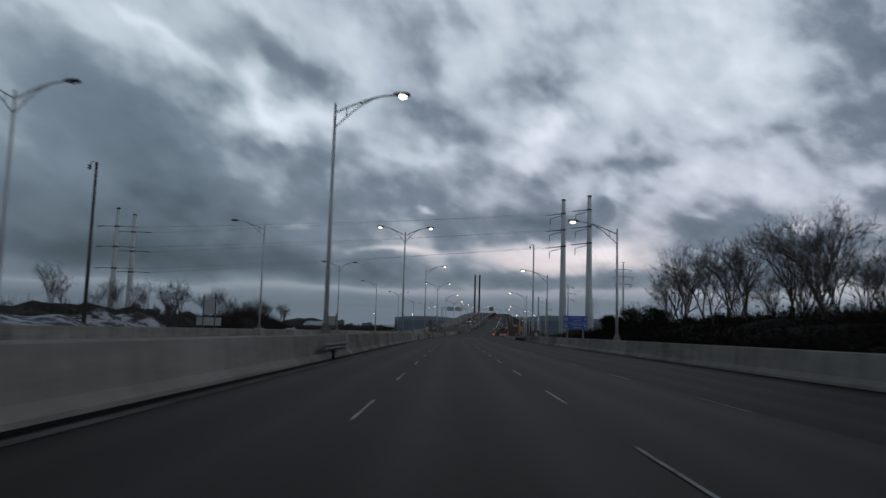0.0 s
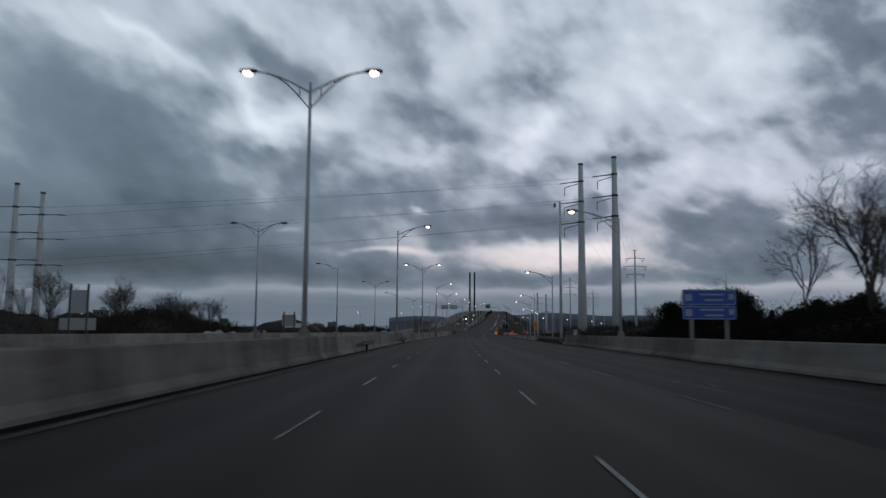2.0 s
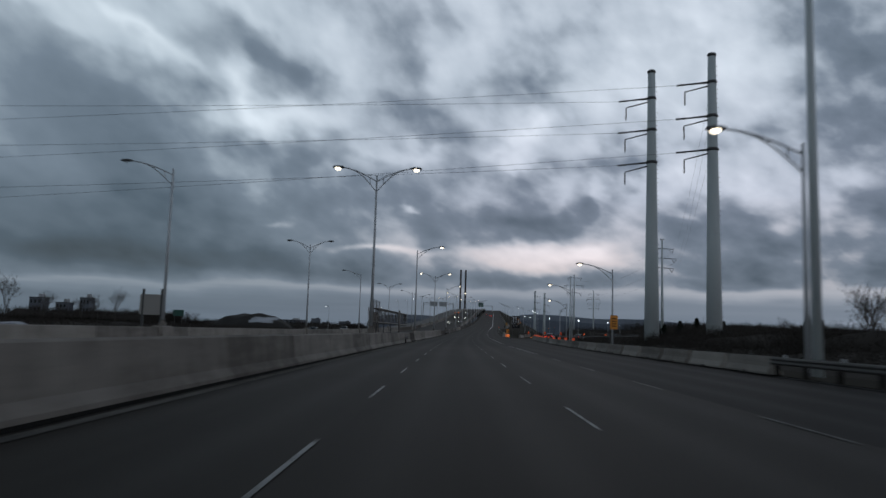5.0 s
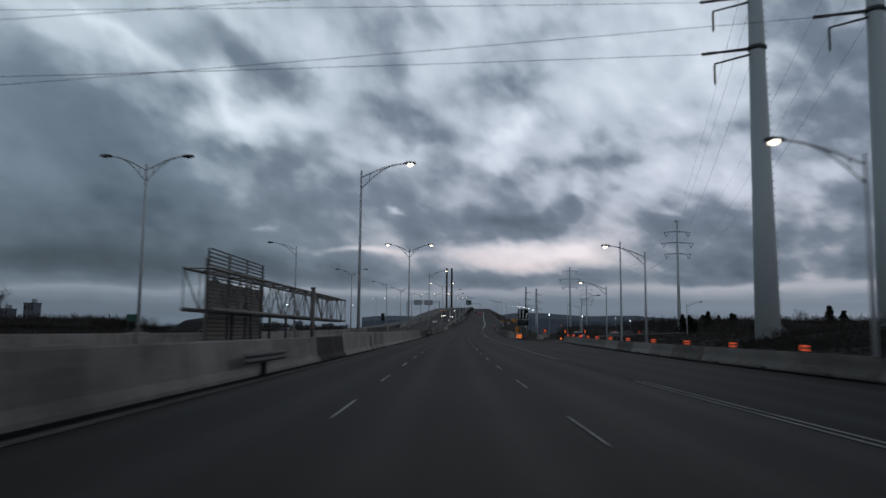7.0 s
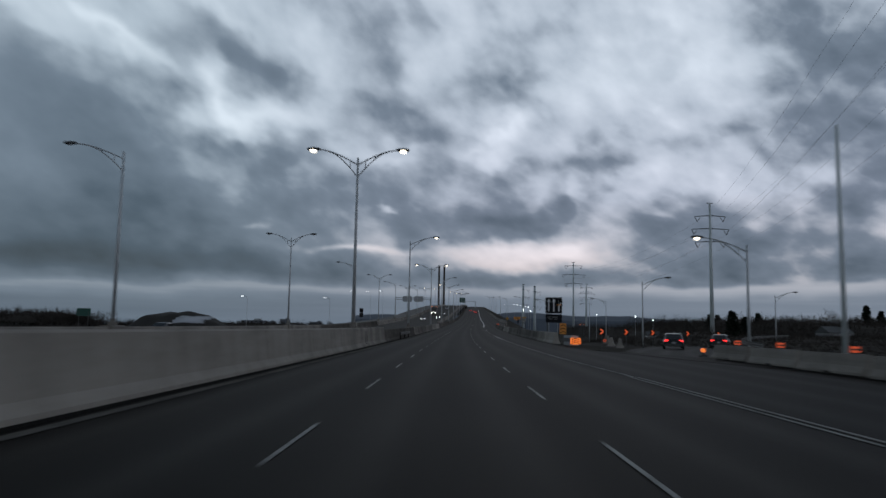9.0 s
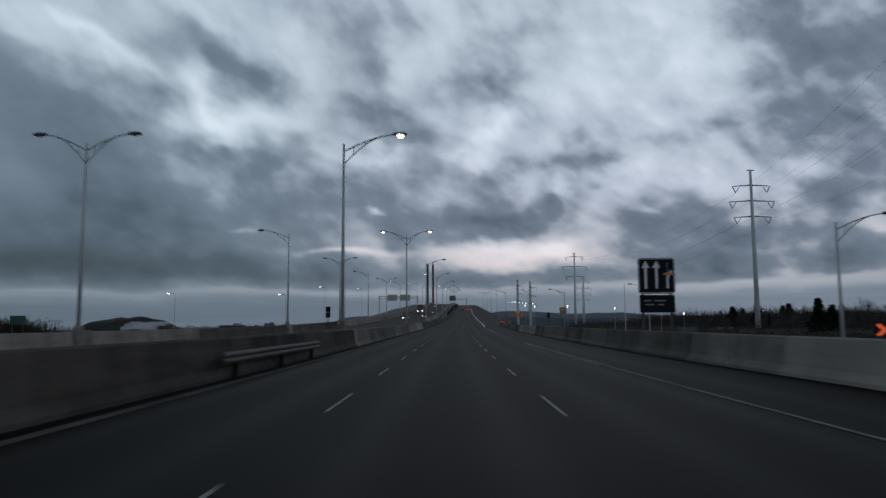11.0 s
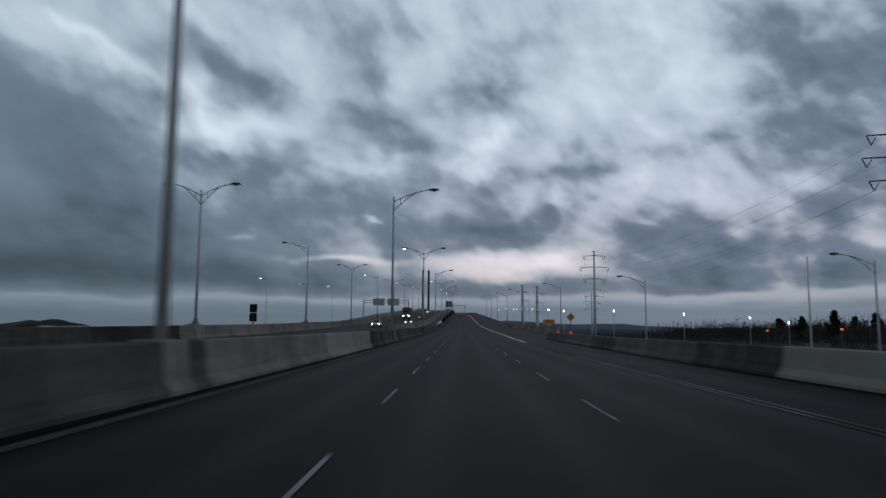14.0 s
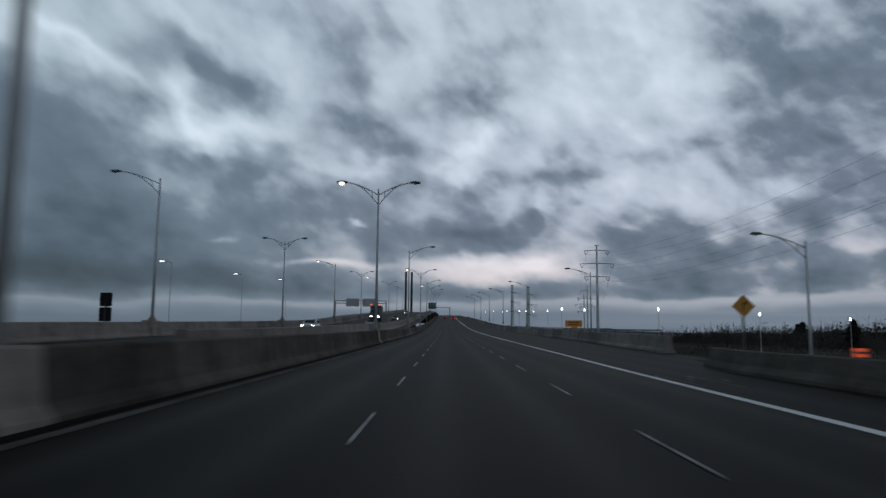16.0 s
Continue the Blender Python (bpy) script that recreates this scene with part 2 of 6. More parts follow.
back = nodes.new("ShaderNodeBackground")
links.new(both.outputs["Result"], back.inputs["Color"])
back.inputs["Strength"].default_value = 1.0
links.new(back.outputs[0], nodes.new("ShaderNodeOutputWorld").inputs["Surface"])

sun_data = bpy.data.lights.new("sun", "SUN")
sun_data.energy, sun_data.angle, sun_data.color = 0.05, radians(40), (1.0, 0.93, 0.86)
sun = new("sun", sun_data)
sun.matrix_basis = look((0, 0, 50), (-5, -40, 28))


# ---------------------------------------------------------------- materials
def material(name, rough=0.7, metal=0.0):
    m = bpy.data.materials.new(name)
    m.use_nodes = True
    b = m.node_tree.nodes["Principled BSDF"]
    b.inputs["Roughness"].default_value, b.inputs["Metallic"].default_value = rough, metal
    return m, m.node_tree.nodes, m.node_tree.links, b


def grained(name, dark, light_col, scale=1.0, big=0.15, rough=0.75, metal=0.0, bump=0.3, bump_scale=40.0, vary=0.0, streak=None, spec=0.5):
    """A worn surface: two scales of variation, a fine relief, and some change from object to object."""
    m, n, l, b = material(name, rough, metal)
    co = n.new("ShaderNodeTexCoord").outputs["Object"]
    if streak:
        mp = n.new("ShaderNodeMapping")
        mp.inputs["Scale"].default_value = streak
        l.new(co, mp.inputs["Vector"])
        source = mp.outputs[0]
    else:
        source = co
    one, two = fbm(source, big, 4.0, 0.6, n), fbm(source, scale * 6, 5.0, 0.65, n)
    fac = calc("ADD", calc("MULTIPLY", one.outputs["Fac"], 0.6), calc("MULTIPLY", two.outputs["Fac"], 0.4), at=n)
    if vary:
        rnd = n.new("ShaderNodeObjectInfo").outputs["Random"]
        fac = calc("MULTIPLY_ADD", calc("SUBTRACT", rnd, 0.5, at=n), vary, fac, at=n)
    col = ramp(fac, [(0.36, dark), (0.64, light_col)], n)
    l.new(col, b.inputs["Base Color"])
    b.inputs["Specular IOR Level"].default_value = spec
    if bump:
        bp = n.new("ShaderNodeBump")
        bp.inputs["Strength"].default_value, bp.inputs["Distance"].default_value = bump, 0.01
        l.new(fbm(co, bump_scale, 4.0, 0.6, n).outputs["Fac"], bp.inputs["Height"])
        l.new(bp.outputs[0], b.inputs["Normal"])
    return m


def cast_concrete(name, dark, mid, pale):
    """Cast concrete: broad blotches, rain streaks down the face, a few dark spills, pitting."""
    m, n, l, b = material(name, 0.88)
    co = n.new("ShaderNodeTexCoord").outputs["Object"]
    drips = n.new("ShaderNodeMapping")
    drips.inputs["Scale"].default_value = (1.0, 1.0, 0.12)
    l.new(co, drips.inputs["Vector"])
    rows = n.new("ShaderNodeMapping")
    rows.inputs["Scale"].default_value = (0.25, 0.25, 2.4)
    l.new(co, rows.inputs["Vector"])
    blotch = fbm(co, 0.42, 4.0, 0.6, n).outputs["Fac"]
    streaks = fbm(drips.outputs[0], 2.3, 5.0, 0.62, n).outputs["Fac"]
    pours = fbm(rows.outputs[0], 1.2, 4.0, 0.6, n).outputs["Fac"]
    fine = fbm(co, 14.0, 4.0, 0.7, n).outputs["Fac"]
    f = calc("MULTIPLY_ADD", calc("SUBTRACT", blotch, 0.5, at=n), 1.15, 0.5, at=n)
    f = calc("MULTIPLY_ADD", calc("SUBTRACT", streaks, 0.5, at=n), 0.65, f, at=n)
    f = calc("MULTIPLY_ADD", calc("SUBTRACT", pours, 0.5, at=n), 0.7, f, at=n)
    f = calc("MULTIPLY_ADD", calc("SUBTRACT", fine, 0.5, at=n), 0.5, f, at=n)
    rnd = n.new("ShaderNodeObjectInfo").outputs["Random"]
    f = calc("MULTIPLY_ADD", calc("SUBTRACT", rnd, 0.5, at=n), 0.55, f, at=n)
    l.new(ramp(f, [(0.12, dark), (0.5, mid), (0.9, pale)], n), b.inputs["Base Color"])
    b.inputs["Specular IOR Level"].default_value = 0.1
    bp = n.new("ShaderNodeBump")
    bp.inputs["Strength"].default_value, bp.inputs["Distance"].default_value = 0.4, 0.01
    l.new(fbm(co, 25.0, 4.0, 0.6, n).outputs["Fac"], bp.inputs["Height"])
    l.new(bp.outputs[0], b.inputs["Normal"])
    return m


def glow(name, colour, strength):
    m, n, l, b = material(name, 0.3)
    b.inputs["Base Color"].default_value = (*colour, 1)
    b.inputs["Emission Color"].default_value = (*colour, 1)
    b.inputs["Emission Strength"].default_value = strength
    return m


def road_surface(name):
    """Asphalt that runs along the road: tyre tracks, paving seams, patches and grain, by the road's own lengths (u across, v along)."""
    m, n, l, b = material(name, 0.72)
    uv = n.new("ShaderNodeUVMap").outputs[0]
    sp = n.new("ShaderNodeSeparateXYZ")
    l.new(uv, sp.inputs[0])
    stretch = n.new("ShaderNodeMapping")
    stretch.inputs["Scale"].default_value = (1.0, 0.035, 1.0)
    l.new(uv, stretch.inputs["Vector"])
    long_streaks = fbm(stretch.outputs[0], 1.1, 3.0, 0.55, n).outputs["Fac"]
    grain = fbm(uv, 60.0, 4.0, 0.7, n).outputs["Fac"]
    blotch = fbm(uv, 0.12, 5.0, 0.6, n).outputs["Fac"]
    # two polished tracks in each lane of 3.68 m
    in_lane = calc("PINGPONG", calc("ADD", sp.outputs[0], 40 * 3.68, at=n), 1.84, at=n)
    track = calc("EXPONENT", calc("MULTIPLY", calc("POWER", calc("DIVIDE", calc("SUBTRACT", in_lane, 0.86, at=n), 0.38, at=n), 2.0, at=n), -1.0, at=n), at=n)
    f = calc("MULTIPLY_ADD", calc("SUBTRACT", long_streaks, 0.5, at=n), 0.42, 0.51, at=n)
    f = calc("MULTIPLY_ADD", track, 0.05, f, at=n)
    f = calc("MULTIPLY_ADD", calc("SUBTRACT", blotch, 0.5, at=n), 0.5, f, at=n)
    f = calc("MULTIPLY_ADD", calc("SUBTRACT", grain, 0.5, at=n), 0.35, f, at=n)
    # newer, darker paving further on
    newer = n.new("ShaderNodeMapRange")
    l.new(sp.outputs[1], newer.inputs["Value"])
    newer.inputs["From Min"].default_value, newer.inputs["From Max"].default_value = 160.0, 176.0
    f = calc("MULTIPLY_ADD", newer.outputs["Result"], -0.40, f, at=n)
    f = calc("ADD", f, calc("MULTIPLY", calc("MULTIPLY", newer.outputs["Result"], track, at=n), 0.09, at=n), at=n)
    # the lanes of the exit were paved last and are blacker
    last = calc("MULTIPLY", calc("GREATER_THAN", sp.outputs[0], 5.35, at=n), newer.outputs["Result"], at=n)
    f = calc("MULTIPLY_ADD", last, -0.24, f, at=n)
    # all lanes on the right darkened further, painting in the lens vignette
    f = calc("MULTIPLY_ADD", calc("GREATER_THAN", sp.outputs[0], 5.35, at=n), -0.38, f, at=n)
    l.new(ramp(f, [(0.0, (0.0050, 0.0043, 0.0037)), (0.25, (0.0148, 0.0128, 0.0110)), (0.5, (0.0300, 0.0260, 0.0224)), (0.9, (0.0515, 0.0447, 0.0384))], n), b.inputs["Base Color"])
    l.new(calc("MULTIPLY_ADD", track, -0.04, 0.66, at=n), b.inputs["Roughness"])
    b.inputs["Specular IOR Level"].default_value = 0.042
    bp = n.new("ShaderNodeBump")
    bp.inputs["Strength"].default_value, bp.inputs["Distance"].default_value = 0.35, 0.006
    l.new(grain, bp.inputs["Height"])
    l.new(bp.outputs[0], b.inputs["Normal"])
    return m


def paint_line(name, colour, wear=0.40):
    m, n, l, b = material(name, 0.6)
    co = n.new("ShaderNodeTexCoord").outputs["Object"]
    worn = calc("ADD", calc("MULTIPLY", fbm(co, 9.0, 5.0, 0.7, n).outputs["Fac"], 0.6, at=n), calc("MULTIPLY", fbm(co, 0.4, 3.0, 0.6, n).outputs["Fac"], 0.4, at=n), at=n)
    l.new(ramp(worn, [(wear, (0.05, 0.048, 0.045)), (wear + 0.18, colour)], n), b.inputs["Base Color"])
    b.inputs["Specular IOR Level"].default_value, b.inputs["Roughness"].default_value = 0.05, 0.9
    return m


ASPHALT = road_surface("asphalt")
OLD_ASPHALT = grained("old_asphalt", (0.03, 0.03, 0.03), (0.075, 0.072, 0.068), 1.0, 0.1, 0.65, bump=0.4, spec=0.08)
WHITE_LINE = paint_line("worn_white_line", (0.37, 0.365, 0.35), 0.36)
EXIT_LINE = paint_line("worn_exit_line", (0.29, 0.284, 0.27), 0.35)
EDGE_LINE = paint_line("fresh_white_line", (0.78, 0.77, 0.75), 0.27)
DIM_LINE = paint_line("dim_lane_line", (0.20, 0.196, 0.185), 0.36)
FADED_LINE = paint_line("faded_edge_line", (0.15, 0.14, 0.125))
RUBBER = grained("tyre_rubber_marks", (0.016, 0.0155, 0.015), (0.042, 0.041, 0.039), 1.0, 1.2, 0.8, bump=0.1, spec=0.05)
GUTTER = grained("gutter_dirt", (0.004, 0.0038, 0.0035), (0.012, 0.0112, 0.0105), 1.0, 0.3, 0.95, streak=(1, 1, 1), spec=0.03)
CONCRETE = cast_concrete("weathered_concrete", (0.1071, 0.0965, 0.0855), (0.1938, 0.1753, 0.1560), (0.2703, 0.2462, 0.2200))
PALE_CONCRETE = cast_concrete("new_concrete", (0.1469, 0.1320, 0.1166), (0.2407, 0.2177, 0.1936), (0.3162, 0.2876, 0.2566))
DARK_CONCRETE = cast_concrete("stained_concrete", (0.0265, 0.0229, 0.0197), (0.0612, 0.0527, 0.0456), (0.1071, 0.0936, 0.0818))
# worn grey; it also paints the shade on the right barrier's end
WORN_SHADED_CONCRETE = cast_concrete("worn_shaded_concrete", (0.0498, 0.0447, 0.0395), (0.1046, 0.0943, 0.0837), (0.1618, 0.1466, 0.1308))
STEEL = grained("galvanised_steel", (0.035, 0.033, 0.031), (0.085, 0.081, 0.077), 2.0, 0.5, 0.7, 0.0, bump=0.05, spec=0.2)
POLE_STEEL = grained("lamp_pole_steel", (0.28, 0.29, 0.30), (0.42, 0.43, 0.44), 2.0, 0.5, 0.55, 0.2, bump=0.05)
TOWER_STEEL = grained("tower_steel", (0.36, 0.40, 0.40), (0.50, 0.54, 0.54), 0.4, 0.08, 0.65, 0.05, bump=0.05)
DARK_STEEL = grained("dark_steel", (0.03, 0.03, 0.032), (0.07, 0.07, 0.07), 2.0, 0.5, 0.6, 0.3, bump=0.1)
RUSTY = grained("weathered_truss_steel", (0.07, 0.061, 0.054), (0.155, 0.138, 0.124), 1.5, 0.6, 0.7, 0.3, bump=0.1)
LOUVRE = grained("stained_louvre_sheet", (0.13, 0.112, 0.098), (0.40, 0.36, 0.32), 1.2, 1.4, 0.85, bump=0.2, vary=0.5)
DARK_TIMBER = grained("dark_timber_post", (0.006, 0.0055, 0.005), (0.018, 0.016, 0.014), 2.0, 0.4, 0.9, bump=0.3, spec=0.05)
CERAMIC = grained("dark_insulator", (0.02, 0.02, 0.022), (0.05, 0.045, 0.045), 3.0, 1.0, 0.3, bump=0)
WIRE = grained("aluminium_wire", (0.05, 0.05, 0.055), (0.09, 0.09, 0.095), 1.0, 0.3, 0.5, 0.5, bump=0)
GRASS = grained("winter_grass", (0.006, 0.0055, 0.004), (0.022, 0.019, 0.013), 0.5, 0.05, 0.95, bump=0.8, bump_scale=3, spec=0.05)
BARK = grained("bare_bark", (0.018, 0.015, 0.013), (0.050, 0.042, 0.037), 2.0, 0.5, 0.9, bump=0.5)
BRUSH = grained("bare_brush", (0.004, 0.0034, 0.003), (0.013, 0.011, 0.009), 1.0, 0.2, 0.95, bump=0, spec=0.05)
SCRUB = grained("brown_winter_scrub", (0.012, 0.0104, 0.0092), (0.044, 0.038, 0.033), 0.6, 0.08, 0.95, bump=0, spec=0.05)
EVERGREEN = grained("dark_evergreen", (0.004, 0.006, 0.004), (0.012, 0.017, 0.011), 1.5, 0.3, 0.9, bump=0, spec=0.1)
WHITE_SHEET = grained("white_sign_sheet", (0.55, 0.56, 0.58), (0.70, 0.71, 0.72), 1.0, 0.5, 0.5, bump=0)
LAMP_LIT = glow("lit_lamp", (1.0, 0.88, 0.68), 2.6)
LAMP_WHITE = glow("lit_white_lamp", (0.92, 0.97, 1.0), 5.0)
LAMP_OFF = grained("unlit_lens", (0.30, 0.31, 0.32), (0.42, 0.43, 0.44), 3.0, 1.0, 0.15, bump=0)
TAIL = glow("tail_light", (1.0, 0.03, 0.03), 2.6)
HEAD = glow("head_light", (1.0, 0.93, 0.80), 12.0)
AMBER = glow("amber_lamp", (1.0, 0.22, 0.04), 0.95)
ARROW_GLOW = glow("lit_arrow", (1.0, 0.16, 0.05), 0.42)
# no lamp: the reflector's shine is put in as emission
ORANGE = glow("glowing_orange_reflector", (1.0, 0.14, 0.05), 0.30)


# ---------------------------------------------------------------- geometry helpers
class Geo:
    """Points and faces of one mesh."""

    def __init__(self):
        self.v, self.f, self.uv = [], [], []

    def box(self, centre, size, m=None):
        n = len(self.v)
        for z in (-0.5, 0.5):
            for x, y in ((-0.5, -0.5), (0.5, -0.5), (0.5, 0.5), (-0.5, 0.5)):
                p = Vector((x * size[0], y * size[1], z * size[2]))
                self.v.append((m @ p if m else p) + Vector(centre))
        self.f += [(n + 3, n + 2, n + 1, n), (n + 4, n + 5, n + 6, n + 7)]
        self.f += [(n + k, n + (k + 1) % 4, n + 4 + (k + 1) % 4, n + 4 + k) for k in range(4)]
        return self

    def tube(self, points, radii, sides=8, caps=True):
        points = [Vector(p) for p in points]
        radii = radii if isinstance(radii, (list, tuple)) else [radii] * len(points)
        first = len(self.v)
        up = None
        for k, (p, r) in enumerate(zip(points, radii)):
            way = (points[min(k + 1, len(points) - 1)] - points[max(k - 1, 0)]).normalized()
            ref = Vector((0, 0, 1)) if abs(way.z) < 0.95 else Vector((1, 0, 0))
            a = way.cross(ref).normalized() if up is None else (up - way * up.dot(way)).normalized()
            up = a
            b = way.cross(a)
            for j in range(sides):
                t = 2 * math.pi * j / sides
                self.v.append(p + (a * math.cos(t) + b * math.sin(t)) * r)
        for k in range(len(points) - 1):
            for j in range(sides):
                i = first + k * sides
                self.f.append((i + j, i + (j + 1) % sides, i + sides + (j + 1) % sides, i + sides + j))
        if caps:
            self.f.append(tuple(first + j for j in reversed(range(sides))))
            self.f.append(tuple(first + (len(points) - 1) * sides + j for j in range(sides)))
        return self

    def rod(self, a, b, r, sides=6):
        return self.tube([a, b], r, sides)

    def bar(self, a, b, w, h):
        """A flat bar from a to b, w wide and h high."""
        a, b = Vector(a), Vector(b)
        q = (b - a).to_track_quat("Y", "Z").to_matrix().to_4x4()
        return self.box((a + b) / 2, (w, (b - a).length, h), q)

    def sweep(self, rings, closed=True, caps=True):
        """A skin over rings of points of equal count."""
        first, k = len(self.v), len(rings[0])
        for ring in rings:
            self.v += [Vector(p) for p in ring]
        for r in range(len(rings) - 1):
            i = first + r * k
            for j in range(k if closed else k - 1):
                self.f.append((i + j, i + (j + 1) % k, i + k + (j + 1) % k, i + k + j))
        if closed and caps:
            self.f.append(tuple(first + j for j in reversed(range(k))))
            self.f.append(tuple(first + (len(rings) - 1) * k + j for j in range(k)))
        return self

    def leaf(self, p, size, rnd):
        a = Vector((rnd.gauss(0, 1), rnd.gauss(0, 1), rnd.gauss(0, 1))).normalized() * size
        b = a.cross(Vector((rnd.gauss(0, 1), rnd.gauss(0, 1), rnd.gauss(0, 1)))).normalized() * size * 0.6
        n = len(self.v)
        p = Vector(p)
        self.v += [p - a, p + b, p + a, p - b]
        self.f.append((n, n + 1, n + 2, n + 3))
        return self

    def mesh(self, name, mat, smooth=False):
        me = bpy.data.meshes.new(name)
        me.from_pydata([tuple(p) for p in self.v], [], self.f)
        if self.uv:
            layer = me.uv_layers.new(name="UVMap")
            for loop in me.loops:
                layer.data[loop.index].uv = self.uv[loop.vertex_index]
        me.materials.append(mat)
        if smooth:
            for p in me.polygons:
                p.use_smooth = True
        me.update()
        return me


def part(name, geo, mat, parent, label="", smooth=False):
    ob = new(name, geo.mesh(name, mat, smooth) if isinstance(geo, Geo) else geo)
    ob.parent = parent
    if label:
        tagged(ob, label)
    return ob


def thing(name, m, label, category, group="", kind=""):
    ob = new(name)
    ob.empty_display_size = 0.3
    ob.matrix_basis = m
    return tagged(ob, label, category, group, kind)


def on_road(s, d, h=0.0, yaw=0.0):
    p = place(s, d, h)
    return pose(p.x, p.y, p.z, 0, 0, turn(s) + yaw)


def on_lane(s, d, h=0.0, yaw=0.0):
    p = lane(s, d, h)
    return pose(p.x, p.y, p.z, 0, 0, turn(s) + yaw) @ Matrix.Scale(NEAR, 4)


def on_ground(s, d, z=-0.6, yaw=0.0):
    p = place(s, d)
    return pose(p.x, p.y, z, 0, 0, turn(s) + yaw)


def strip(name, s0, s1, sides, mat, step=6.0, kind="structure", label="", category="", at=place):
    """A ribbon along the road; sides(s) gives its (d, h) points from left to right."""
    g = Geo()
    count = max(2, int((s1 - s0) / step) + 1)
    rows = []
    for k in range(count):
        s = s0 + (s1 - s0) * k / (count - 1)
        rows.append([at(s, d, h) for d, h in sides(s)])
        g.uv += [(d, s) for d, h in sides(s)]
    g.sweep(rows, closed=False)
    g.f = [tuple(reversed(f)) for f in g.f]
    ob = new(name, g.mesh(name, mat))
    return tagged(ob, label, category, kind=kind)


# ---------------------------------------------------------------- ground and roads
def right_edge(s):
    return linear([(0, 11.9), (60, 12.2), (100, 12.5), (156, 12.2), (174, 12.3), (188, 12.6), (204, 13.0), (212, 13.2), (220, 13.5), (231, 13.9), (237, 9.4), (252, 8.9), (374, 8.7), (382, 11.8), (430, 14.4), (510, 13.0), (690, 10.0)], s)


def left_shift(s):
    """The shoulder widens a little further on."""
    return linear([(270, 0.0), (300, -0.2), (345, -0.4)], s)


def lift(s):
    """How far the oncoming carriageway lies above ours."""
    return linear([(300, 0.0), (380, 0.35), (460, 1.0), (560, 2.4), (680, 3.0), (800, 1.6), (950, 0.0)], s)


g = Geo()
RINGS = [0, 60, 150, 300, 600, 1200, 2400, 4700]
g.sweep([[(40 + r * math.cos(a), 250 + r * math.sin(a), -0.6 - 0.00002 * r) for a in [2 * math.pi * k / 96 for k in range(96)]] for r in [0.5] + RINGS[1:]], caps=True)
g.f = [tuple(reversed(f)) for f in g.f]
tagged(new("ground", g.mesh("ground", GRASS)), "flat dark winter grassland reaching to the horizon", "ground", kind="structure")

strip("road", -80, 1180, lambda s: [(d, -0.004 * abs(d)) for d in (-6.5, -3, 0, 3, 6, right_edge(s) * 0.7, right_edge(s) + 0.4)], ASPHALT, label="grey worn asphalt carriageway with polished wheel tracks", category="road", at=lane)
strip("oncoming_road", -80, 1180, lambda s: [(d, lift(s) - 0.02) for d in (-22.6, -13, -6.6)], ASPHALT, label="asphalt carriageway beyond the median barrier", category="road")
strip("service_road", -80, 1100, lambda s: [(d, lift(s) - 0.05) for d in (-34, -28, -22.4)], OLD_ASPHALT, label="dark asphalt collector road beyond the outer barrier", category="road")
strip("embankment_left", -80, 1180, lambda s: [(-34 - 1.6 * (line(s)[2] + lift(s) + 0.7), -0.62 - line(s)[2]), (-33.9, lift(s) - 0.06)], GRASS, label="grassy embankment slope beside the road", category="embankment")
strip("embankment_right", 150, 1180, lambda s: [(right_edge(s) + 0.3, -0.06), (right_edge(s) + 1.6, -0.1), (right_edge(s) + 2.0 + 2.2 * (line(s)[2] + 0.8), (-0.62 - RISE - line(s)[2]) / NEAR)], GRASS, label="grassy embankment slope falling from the road", category="embankment", at=lane)
strip("verge", -80, 150, lambda s: [(right_edge(s) + 0.3, -0.03), (right_edge(s) + 2.0, -0.05), (right_edge(s) + 5.0, -0.88)], GRASS, label="narrow dark grass verge behind the barrier", category="verge", at=lane)


def exit_mid(s):
    return linear([(150, 9.0), (204, 9.4)], s) + 0.00486 * max(0.0, s - 204) ** 2


g = Geo()
rows = []
for k in range(40):
    s = 196 + k * 3.3
    wide = linear([(196, 2.2), (230, 3.6), (260, 4.4), (340, 4.6)], s)
    z = linear([(196, 0.012), (255, 0.10), (340, 0.0)], s)
    m = exit_mid(s)
    rows.append([Vector((p.x, p.y, RISE + z)) for p in (lane(s, m - wide), lane(s, m), lane(s, m + wide))])
    g.uv += [(-wide, s), (0, s), (wide, s)]
g.sweep(rows, closed=False)
g.f = [tuple(reversed(f)) for f in g.f]
tagged(new("exit_ramp", g.mesh("exit_ramp", ASPHALT)), "asphalt exit ramp bending away past the gore", "ramp", kind="structure")


def slab(name, s0, s1, d0, d1, mat, parent, h=0.012, slant=0.0):
    """A painted mark on the road."""
    g = Geo()
    count = max(2, int((s1 - s0) / 4) + 2)
    rows = []
    for k in range(count):
        s = s0 + (s1 - s0) * k / (count - 1)
        q = slant * k / (count - 1)
        rows.append([lane(s, d0 + q, h - 0.004 * abs(d0 + q)), lane(s, d1 + q, h - 0.004 * abs(d1 + q))])
    g.sweep(rows, closed=False)
    g.f = [tuple(reversed(f)) for f in g.f]
    return part(name, g, mat, parent)


